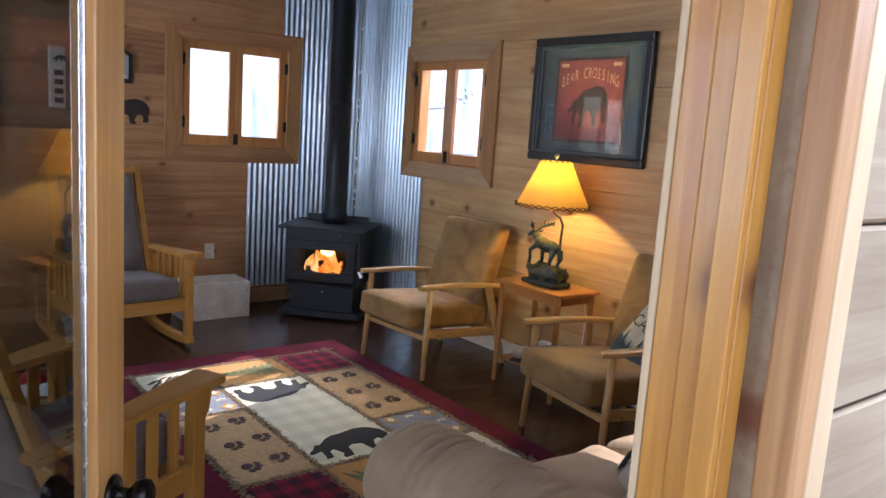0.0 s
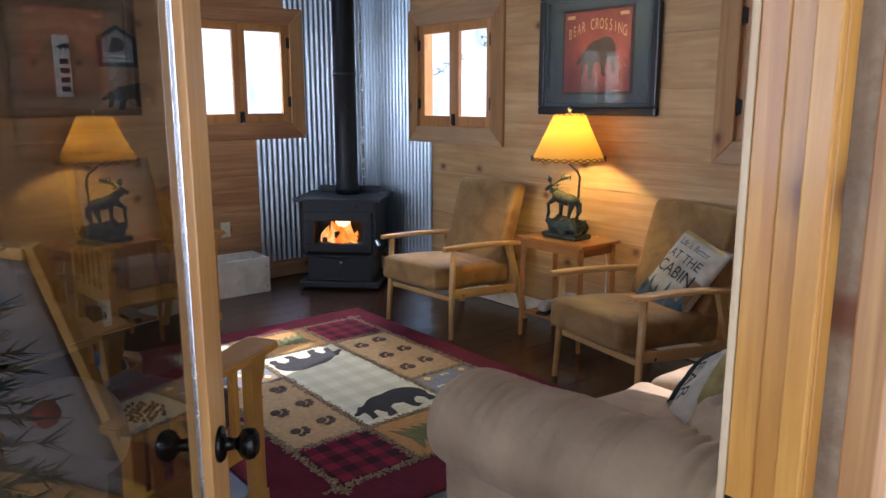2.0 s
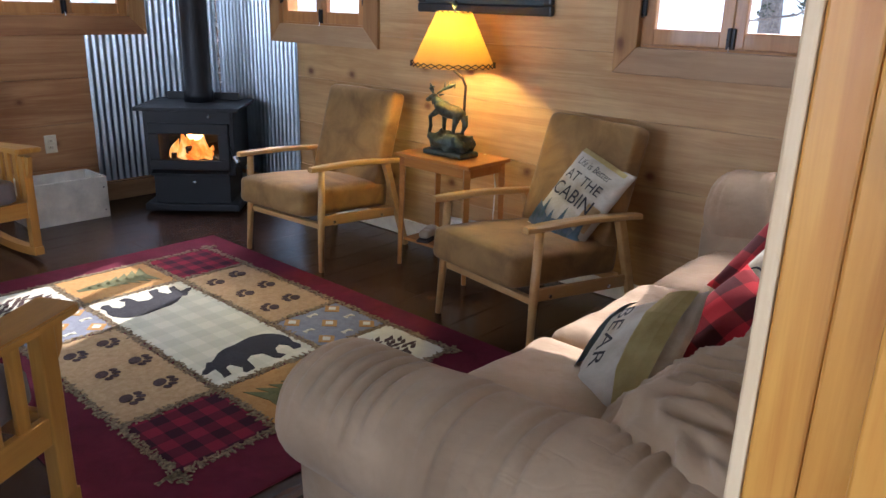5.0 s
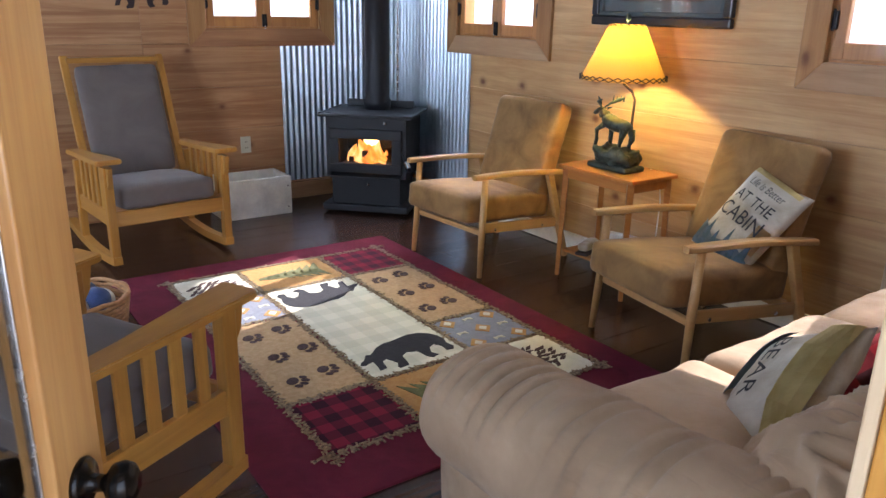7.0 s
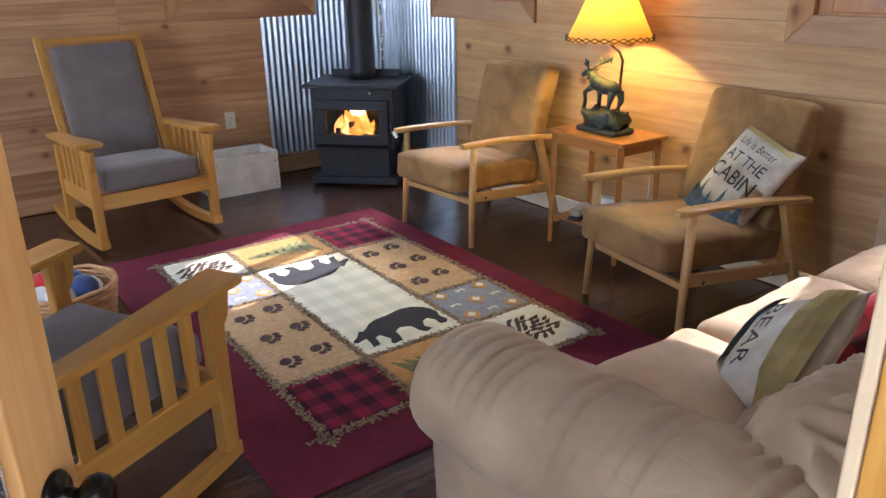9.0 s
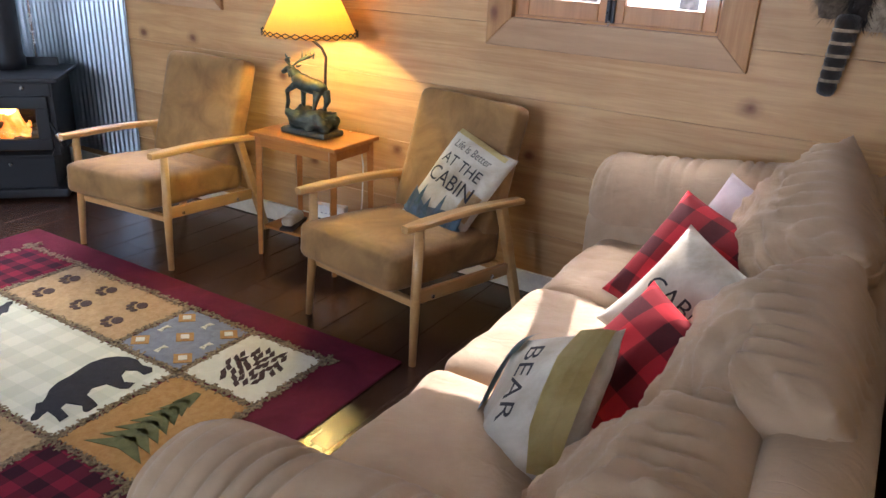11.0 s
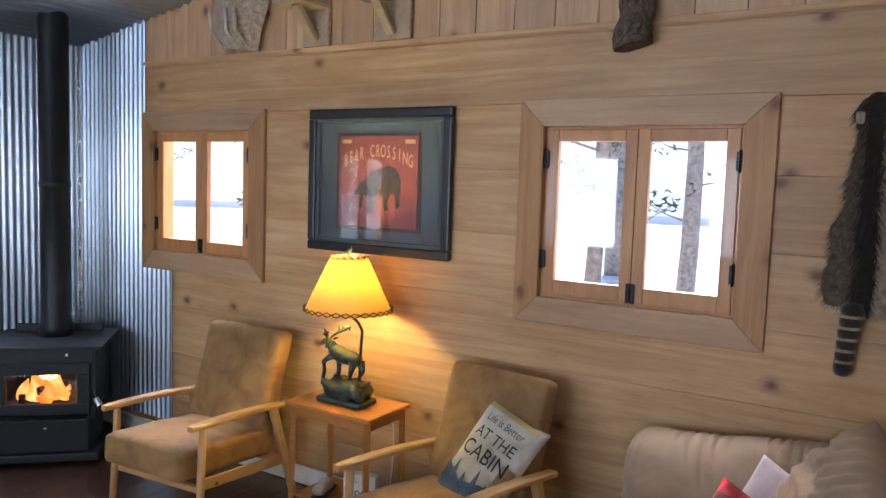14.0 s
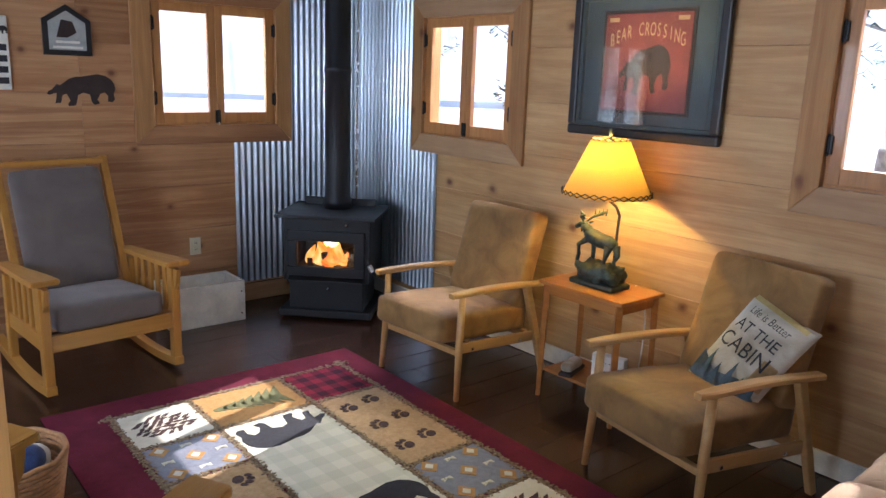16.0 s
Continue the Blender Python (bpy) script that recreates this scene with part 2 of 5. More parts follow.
pillow_white = cloth("printed_canvas", (0.66, 0.62, 0.52), (0.34, 0.27, 0.18), 6, 0.9, 0.2)
pillow_pink = cloth("pale_pillow", (0.60, 0.50, 0.50), (0.48, 0.38, 0.40), 9, 0.9, 0.2)
ochre_cloth = cloth("ochre_print", (0.60, 0.49, 0.22), (0.42, 0.31, 0.11), 9, 0.9, 0.1)
blue_cloth = cloth("forest_blue_print", (0.10, 0.14, 0.20), (0.05, 0.09, 0.08), 30, 0.9, 0.1)
ink = plain("black_ink", (0.02, 0.02, 0.025), 0.8, 0, 0.2, 30, 0)
cream_check = plaid("cream_check", 0.13, (0.70, 0.68, 0.55), (0.54, 0.54, 0.42))
rug_plaid = plaid("rug_plaid", 0.105, (0.26, 0.02, 0.045), (0.015, 0.012, 0.02))
red_plaid = plaid("pillow_plaid", 0.13, (0.42, 0.02, 0.028), (0.012, 0.010, 0.012))
stove_black = plain("stove_iron", (0.008, 0.009, 0.011), 0.52, 0.2, 0.3, 12, 0.1)
pipe_black = plain("stovepipe_black", (0.014, 0.015, 0.018), 0.45, 0.5, 0.3, 5, 0.04)
steel = plain("galvanised_steel", (0.42, 0.49, 0.55), 0.33, 1.0, 0.10, 3, 0)
chrome = plain("bright_steel", (0.7, 0.7, 0.7), 0.25, 1.0, 0.05, 20, 0)
black_metal = plain("black_hardware", (0.012, 0.012, 0.014), 0.3, 0.6, 0.3, 30, 0.05)
knob_black = plain("polished_dark_bronze", (0.02, 0.018, 0.016), 0.2, 0.8, 0.2, 30, 0)
bronze = plain("verdigris_bronze", (0.055, 0.075, 0.062), 0.5, 0.5, 0.5, 35, 0.3)
white_paint = plain("worn_white_paint", (0.76, 0.74, 0.66), 0.7, 0, 0.18, 9, 0.1)
ivory = plain("ivory_plastic", (0.62, 0.58, 0.44), 0.4, 0, 0.05, 8, 0)
frame_black = plain("black_frame", (0.016, 0.017, 0.02), 0.35, 0.0, 0.3, 20, 0.05)
mat_board = plain("dark_teal_board", (0.055, 0.075, 0.08), 0.8, 0, 0.1, 20, 0)
print_red = plain("faded_red_print", (0.20, 0.042, 0.038), 0.8, 0, 0.25, 12, 0)
print_gold = plain("gold_lettering", (0.46, 0.27, 0.12), 0.8, 0, 0.1, 20, 0)
rust_metal = plain("brown_cut_metal", (0.045, 0.03, 0.028), 0.6, 0.3, 0.3, 20, 0.1)
slate = plain("slate_plaque", (0.10, 0.13, 0.15), 0.7, 0, 0.2, 15, 0.1)
grey_paint = plain("grey_plaque", (0.36, 0.38, 0.36), 0.7, 0, 0.2, 15, 0.1)
wicker = plain("wicker", (0.42, 0.22, 0.09), 0.6, 0, 0.3, 60, 0.3)
yarn_white = cloth("white_yarn", (0.75, 0.74, 0.70), (0.60, 0.58, 0.54), 30, 0.95, 0.2)
yarn_blue = cloth("navy_yarn", (0.05, 0.08, 0.20), (0.03, 0.05, 0.12), 30, 0.95, 0.2)
yarn_red = cloth("red_yarn", (0.50, 0.03, 0.03), (0.35, 0.02, 0.02), 30, 0.95, 0.2)
fur_dark = cloth("dark_fur", (0.035, 0.026, 0.02), (0.012, 0.01, 0.009), 40, 0.8, 0.3, 300, 0.9)
fur_brown = cloth("brown_fur", (0.20, 0.15, 0.10), (0.06, 0.043, 0.03), 45, 0.85, 0.3, 300, 0.9)
fur_grey = cloth("grizzled_fur", (0.50, 0.40, 0.28), (0.20, 0.15, 0.10), 45, 0.85, 0.3, 300, 0.9)
bark = plain("bark", (0.30, 0.27, 0.25), 0.9, 0, 0.5, 14, 0.8)
hung_bark = plain("rough_dark_bark", (0.10, 0.07, 0.048), 0.95, 0, 0.7, 45, 1.0)
needles = plain("pine_needles", (0.05, 0.085, 0.05), 0.7, 0, 0.5, 20, 0)
leaf_litter = plain("snowy_ground", (0.70, 0.73, 0.78), 0.95, 0, 0.4, 1.5, 0.3)
log_bark = plain("charred_log", (0.05, 0.03, 0.02), 0.9, 0, 0.5, 20, 0.5)
sand = plain("fire_brick", (0.10, 0.085, 0.07), 0.9, 0, 0.3, 14, 0.2)
porch = wood("porch_boards", (0.34, 0.27, 0.2), (0.2, 0.15, 0.1), "y", 0, 0.8, 0.3)
clear = glass("window_glass")
door_glass = glass("door_glass", (0.33, 0.34, 0.35))
picture_glass = glass("picture_glass")

m, n, l, b = mat("lamp_shade_hide")
b.inputs["Base Color"].default_value = (0.58, 0.30, 0.08, 1)
b.inputs["Roughness"].default_value = 0.7
tr = n.new("ShaderNodeBsdfTranslucent")
tr.inputs[0].default_value = (0.58, 0.30, 0.04, 1)
mx = n.new("ShaderNodeMixShader")
mx.inputs[0].default_value = 0.16
l.new(b.outputs[0], mx.inputs[1])
l.new(tr.outputs[0], mx.inputs[2])
l.new(mx.outputs[0], n["Material Output"].inputs[0])
shade_hide = m

m, n, l, b = mat("flame")
v = coords(n, l, (1, 1, 0.5), False)
f = noise_tex(n, l, v, 14, 3, 0.5, 0.8)
l.new(ramp(n, l, f, [(0.3, (1.0, 0.13, 0.01)), (0.5, (1.0, 0.32, 0.04)), (0.7, (1.0, 0.65, 0.25))]), b.inputs["Emission Color"])
b.inputs["Emission Strength"].default_value = 0.9
b.inputs["Base Color"].default_value = (0.1, 0.03, 0.01, 1)
flame = m


# ---- mesh helpers ----
def mesh_of(name, bm, material, smooth=False):
    me = bpy.data.meshes.new(name)
    bm.to_mesh(me)
    bm.free()
    me.materials.append(material)
    if smooth:
        me.polygons.foreach_set("use_smooth", [True] * len(me.polygons))
    return me


def part(name, bm, material, parent=None, label="", smooth=False):
    ob = new(name, mesh_of(name, bm, material, smooth))
    ob.parent = parent
    return tagged(ob, label)


def thing(name, at=(0, 0, 0), turn=0, label="", category="", group="", kind=""):
    ob = new(name)
    ob.matrix_world = pose(*at, 0, 0, turn)
    return tagged(ob, label, category, group, kind)


def box(size, at=(0, 0, 0), bev=0.003, turn=None, bm=None):
    out = bm or bmesh.new()
    k = bmesh.new()
    bmesh.ops.create_cube(k, size=1, matrix=Matrix.Diagonal((*size, 1)))
    if bev:
        bmesh.ops.bevel(k, geom=k.edges[:], offset=min(bev, min(size) * 0.45), segments=2, affect="EDGES", profile=0.5)
    k.transform(Matrix.Translation(at) @ (turn or Matrix()))
    me = bpy.data.meshes.new("tmp")
    k.to_mesh(me)
    k.free()
    out.from_mesh(me)
    bpy.data.meshes.remove(me)
    return out


def bar(a, b, w, h, bev=0.004, bm=None, taper=1.0, spin=0.0):
    """A square bar from a to b, tapering towards b."""
    a, b = Vector(a), Vector(b)
    k = bmesh.new()
    bmesh.ops.create_cube(k, size=1, matrix=Matrix.Diagonal((w, h, (b - a).length, 1)))
    for v in k.verts:
        if v.co.z > 0:
            v.co.x *= taper
            v.co.y *= taper
    if bev:
        bmesh.ops.bevel(k, geom=k.edges[:], offset=min(bev, min(w, h) * 0.4), segments=2, affect="EDGES", profile=0.5)
    q = (b - a).to_track_quat("Z", "Y").to_matrix().to_4x4()
    k.transform(Matrix.Translation((a + b) / 2) @ q @ Matrix.Rotation(spin, 4, "Z"))
    if bm is None:
        return k
    me = bpy.data.meshes.new("tmp")
    k.to_mesh(me)
    k.free()
    bm.from_mesh(me)
    bpy.data.meshes.remove(me)
    return bm


def rod(points, radii, sides=12, bm=None, cap=True):
    """A round limb through points, with a radius at each."""
    bm = bm or bmesh.new()
    pts = [Vector(p) for p in points]
    rings = []
    for i, p in enumerate(pts):
        d = (pts[min(i + 1, len(pts) - 1)] - pts[max(i - 1, 0)]).normalized()
        u = d.cross(Vector((0.31, 0.17, 0.93)) if abs(d.z) < 0.9 else Vector((1, 0, 0))).normalized()
        w = d.cross(u)
        rings.append([bm.verts.new(p + radii[i] * (math.cos(a) * u + math.sin(a) * w)) for a in [2 * math.pi * k / sides for k in range(sides)]])
    for r, s in zip(rings, rings[1:]):
        for k in range(sides):
            bm.faces.new((r[k], r[(k + 1) % sides], s[(k + 1) % sides], s[k]))
    if cap:
        bm.faces.new(rings[0][::-1])
        bm.faces.new(rings[-1])
    return bm


def ball(at, r, scale=(1, 1, 1), bm=None, seg=14):
    bm = bm or bmesh.new()
    bmesh.ops.create_uvsphere(bm, u_segments=seg, v_segments=seg // 2 + 1, radius=r, matrix=Matrix.Translation(at) @ Matrix.Diagonal((*scale, 1)))
    return bm


def soft_box(size, at=(0, 0, 0), r=0.05, n=12, wob=0.006, seed=0.0, turn=None, freq=5.0, crown=0.0):
    """An upholstered block: rounded edges, uneven surface, crowned top."""
    bm = bmesh.new()
    bmesh.ops.create_cube(bm, size=2)
    bmesh.ops.subdivide_edges(bm, edges=bm.edges[:], cuts=n, use_grid_fill=True)
    half = Vector(size) / 2
    for v in bm.verts:
        u = v.co.copy()
        p = Vector([u[i] * half[i] for i in range(3)])
        core = Vector([max(-half[i] + r, min(half[i] - r, p[i])) for i in range(3)])
        d = p - core
        if d.length > 1e-6:
            p = core + d.normalized() * r
        if crown:
            p.z += crown * (1 - u.x ** 2) * (1 - u.y ** 2) * (1 if u.z > 0 else 0.3 * -1)
        nz = noise.noise(p * freq + Vector((seed, seed * 2, 0)))
        n2 = noise.noise(p * freq * 3 + Vector((seed, 0, seed)))
        p += (d.normalized() if d.length > 1e-6 else Vector((0, 0, 1))) * (nz * wob + n2 * wob * 0.4)
        v.co = p
    bm.transform(Matrix.Translation(at) @ (turn or Matrix()))
    return bm


def pillow_height(u, v, h):
    return h / 2 * max(0.0, (1 - abs(u) ** 2.6) * (1 - abs(v) ** 2.6)) ** 0.55


def pillow(w, hgt, h, seed=0, n=22):
    """A scatter cushion lying in its own xy plane, with drawn-in sides and pointed corners."""
    bm = bmesh.new()
    for side in (1, -1):
        grid = []
        for j in range(n + 1):
            row = []
            for i in range(n + 1):
                u, v = 2 * i / n - 1, 2 * j / n - 1
                x, y = pillow_xy(u, v, w, hgt)
                wr = noise.noise(Vector((u * 2.2 + seed, v * 2.2, side * 3))) * 0.012 * (1 - max(abs(u), abs(v)) ** 4)
                row.append(bm.verts.new((x, y, side * (pillow_height(u, v, h) + wr))))
            grid.append(row)
        for j in range(n):
            for i in range(n):
                f = (grid[j][i], grid[j][i + 1], grid[j + 1][i + 1], grid[j + 1][i])
                bm.faces.new(f if side > 0 else f[::-1])
    bmesh.ops.remove_doubles(bm, verts=bm.verts[:], dist=0.0005)
    return bm


def pillow_xy(u, v, w, hgt):
    return u * w / 2 * (1 - 0.07 * (1 - v * v) * abs(u)), v * hgt / 2 * (1 - 0.07 * (1 - u * u) * abs(v))


def on_pillow(bm, w, hgt, h, lift=0.006):
    """Lays a flat print on the bulged face of a pillow of that size."""
    bmesh.ops.triangulate(bm, faces=bm.faces[:])
    for _ in range(2):
        long = [e for e in bm.edges if e.calc_length() > 0.035]
        if long:
            bmesh.ops.subdivide_edges(bm, edges=long, cuts=1)
            bmesh.ops.triangulate(bm, faces=[f for f in bm.faces if len(f.verts) > 3])
    for p in bm.verts:
        u, v = max(-0.97, min(0.97, 2 * p.co.x / w)), max(-0.97, min(0.97, 2 * p.co.y / hgt))
        p.co.z = pillow_height(u, v, h) + 0.008 * (1 - max(abs(u), abs(v)) ** 4) + lift
    return bm


def words(text, size, at=(0, 0), squeeze=1.0, depth=0.0):
    cu = bpy.data.curves.new("words", "FONT")
    cu.body, cu.size, cu.align_x, cu.align_y, cu.extrude = text, size, "CENTER", "CENTER", depth
    cu.resolution_u = 3
    ob = new("words_tmp", cu)
    bpy.context.view_layer.update()
    me = bpy.data.meshes.new_from_object(ob.evaluated_get(bpy.context.evaluated_depsgraph_get()))
    bpy.data.objects.remove(ob)
    bpy.data.curves.remove(cu)
    bm = bmesh.new()
    bm.from_mesh(me)
    bpy.data.meshes.remove(me)
    bm.transform(Matrix.Translation((*at, 0)) @ Matrix.Diagonal((squeeze, 1, 1, 1)))
    return bm


def shape(points, thick=0.003, bm=None, m=None):
    """A flat cut-out with some thickness."""
    k = bmesh.new()
    low = [k.verts.new((x, y, 0)) for x, y in points]
    top = [k.verts.new((x, y, thick)) for x, y in points]
    k.faces.new(top)
    k.faces.new(low[::-1])
    for i in range(len(points)):
        j = (i + 1) % len(points)
        k.faces.new((low[i], low[j], top[j], top[i]))
    k.normal_update()
    bmesh.ops.triangulate(k, faces=[f for f in k.faces if len(f.verts) > 4])
    bmesh.ops.recalc_face_normals(k, faces=k.faces[:])
    if m:
        k.transform(m)
    if bm is None:
        return k
    me = bpy.data.meshes.new("tmp")
    k.to_mesh(me)
    k.free()
    bm.from_mesh(me)
    bpy.data.meshes.remove(me)
    return bm


def lathe(profile, sides=28, bm=None):
    bm = bm or bmesh.new()
    rings = [[bm.verts.new((r * math.cos(2 * math.pi * k / sides), r * math.sin(2 * math.pi * k / sides), z)) for k in range(sides)] for r, z in profile]
    for r, s in zip(rings, rings[1:]):
        for k in range(sides):
            bm.faces.new((r[k], r[(k + 1) % sides], s[(k + 1) % sides], s[k]))
    return bm


BEAR = [(0, 0.36), (0.03, 0.43), (0.08, 0.48), (0.12, 0.57), (0.15, 0.63), (0.19, 0.60), (0.24, 0.66), (0.32, 0.78), (0.42, 0.85), (0.52, 0.86), (0.62, 0.90), (0.74, 0.94),
        (0.86, 0.90), (0.94, 0.80), (0.99, 0.66), (1.0, 0.5), (0.97, 0.36), (0.99, 0.2), (0.95, 0.12), (0.88, 0.14), (0.89, 0.3), (0.84, 0.42), (0.77, 0.36), (0.72, 0.2), (0.76, 0.08),
        (0.68, 0.04), (0.64, 0.12), (0.62, 0.34), (0.52, 0.40), (0.44, 0.32), (0.42, 0.14), (0.40, 0.02), (0.30, 0), (0.29, 0.06), (0.33, 0.16), (0.28, 0.36), (0.22, 0.32), (0.19, 0.1),
        (0.11, 0.08), (0.13, 0.2), (0.14, 0.38), (0.09, 0.36), (0.04, 0.32)]

# ---- floor, walls, ceiling ----
WEST, NORTH, SOUTH, SKIN = -5.3, 0.0, -5.12, 0.02
ground = part("ground", box((160, 160, 0.1), (0, 0, -0.36), 0), leaf_litter)
tagged(ground, "sunlit snow-covered ground around the cabin", "ground", kind="structure")
floor = part("floor", box((5.9, 5.5, 0.12), (-2.5, -2.6, -0.075), 0), floor_wood)
tagged(floor, "dark brown wood plank floor with soft sheen", "floor", kind="structure")
deck = part("porch_floor", box((5, 2.2, 0.12), (-2.5, -6.42, -0.17), 0), porch)
tagged(deck, "weathered wooden porch floor outside the door", "floor", kind="structure")


def wall(name, at, along, inward, length, height, holes, backing, label, core=0.11):
    """The core of a wall with its openings; boards are laid on it afterwards."""
    u, n3 = Vector(along), Vector(inward)
    bm = bmesh.new()
    cuts = sorted({0.0, length, *[h[0] for h in holes], *[h[1] for h in holes]})
    for a, b in zip(cuts, cuts[1:]):
        mine = sorted([(h[2], h[3]) for h in holes if h[0] <= a and h[1] >= b])
        z = -0.1
        spans = []
        for lo, hi in mine:
            spans.append((z, lo))
            z = hi
        spans.append((z, height))
        for lo, hi in spans:
            if hi - lo > 0.005:
                c = Vector(at) + u * (a + b) / 2 - n3 * (SKIN + core / 2)
                s = Vector([abs(u[i]) * (b - a) + abs(n3[i]) * core for i in range(3)])
                box((s.x, s.y, hi - lo), (c.x, c.y, (lo + hi) / 2), 0, bm=bm)
    ob = part(name, bm, backing)
    return tagged(ob, label, "wall", kind="structure")


# openings, as distances along each wall: from, to, low, high
W = 0.84
HOLES_A = [(0.69, 0.69 + W, 1.25, 2.02), (2.81, 2.81 + W, 1.02, 2.02)]
HOLES_B = [(0.82, 0.82 + W, 1.235, 1.985), (3.50, 3.50 + W, 1.225, 1.985)]
HOLES_C = [(0.64, 1.44, 1.20, 2.02), (2.58, 3.66, -0.01, 2.08)]
TOP = 3.5
wall_a = wall("wall_north", (0.13, 0, 0), (-1, 0, 0), (0, -1, 0), 5.6, TOP, [(a + 0.13, b + 0.13, c, d) for a, b, c, d in HOLES_A], pine_x, "cabin wall of wide reddish knotty pine boards")
wall_b = wall("wall_east", (0, 0, 0), (0, -1, 0), (-1, 0, 0), 5.12, TOP, HOLES_B, pine_y, "cabin wall of wide pale knotty pine boards")
wall_c = wall("wall_south", (0.13, SOUTH, 0), (-1, 0, 0), (0, 1, 0), 5.6, TOP, [(a + 0.13, b + 0.13, c, d) for a, b, c, d in HOLES_C], weathered, "cabin wall of pale pine boards beside the entrance", 0.05)
# openings made up in the unseen west wall to let the fill lamps in
HOLES_D = [(1.0, 2.0, 1.0, 2.1), (3.0, 4.2, 1.0, 2.1)]
wall_d = wall("wall_west", (WEST, 0, 0), (0, -1, 0), (1, 0, 0), 5.12, TOP, HOLES_D, pine_y, "plain pine board wall of the cabin")

# corrugated metal ceiling, ribs parallel to the stove wall, rising away from it
bm = bmesh.new()
rows = []
k = 0
y = 0.15
while y > -5.3:
    z = 2.56 - 0.17 * y + 0.012 * math.sin(k * math.pi / 2)
    rows.append([bm.verts.new((0.15, y, z)), bm.verts.new((-5.4, y, z))])
    y -= 0.019
    k += 1
for r, s in zip(rows, rows[1:]):
    bm.faces.new((r[0], r[1], s[1], s[0]))
ceiling = part("ceiling", bm, steel, smooth=True)
tagged(ceiling, "corrugated galvanised metal ceiling", "ceiling", kind="structure")
roof = part("roof_deck", box((5.9, 5.8, 0.05), (-2.6, -2.6, 3.12), 0, Matrix.Rotation(-0.168, 4, "X")), weathered)
tagged(roof, "plain timber roof deck above the metal ceiling", "roof", kind="structure")
porch_roof = part("porch_roof", box((5.9, 1.5, 0.06), (-2.6, -6.0, 2.75), 0), weathered)
tagged(porch_roof, "plain timber porch roof outside the entrance", "roof", kind="structure")


# ---- windows ----
def casing_piece(a, b, wide, proud, inward, material, window, miter_dir):
    """One mitred board of a window casing between the outer corners a and b."""
    a, b, n3 = Vector(a), Vector(b), Vector(inward)
    d = (b - a).normalized()
    inn = Vector(miter_dir)
    k = bmesh.new()
    back = [a, b, b + (inn - d) * wide, a + (inn + d) * wide]
    lo = [k.verts.new(p - n3 * 0.002) for p in back]
    hi = [k.verts.new(p + n3 * (proud + (0.008 if i > 1 else 0.0))) for i, p in enumerate(back)]
    k.faces.new(hi)
    k.faces.new(lo[::-1])
    for i in range(4):
        j = (i + 1) % 4
        k.faces.new((lo[i], lo[j], hi[j], hi[i]))
    bmesh.ops.recalc_face_normals(k, faces=k.faces[:])
    bmesh.ops.bevel(k, geom=k.edges[:], offset=0.003, segments=1, affect="EDGES")
    return part("casing_board", k, material, window)


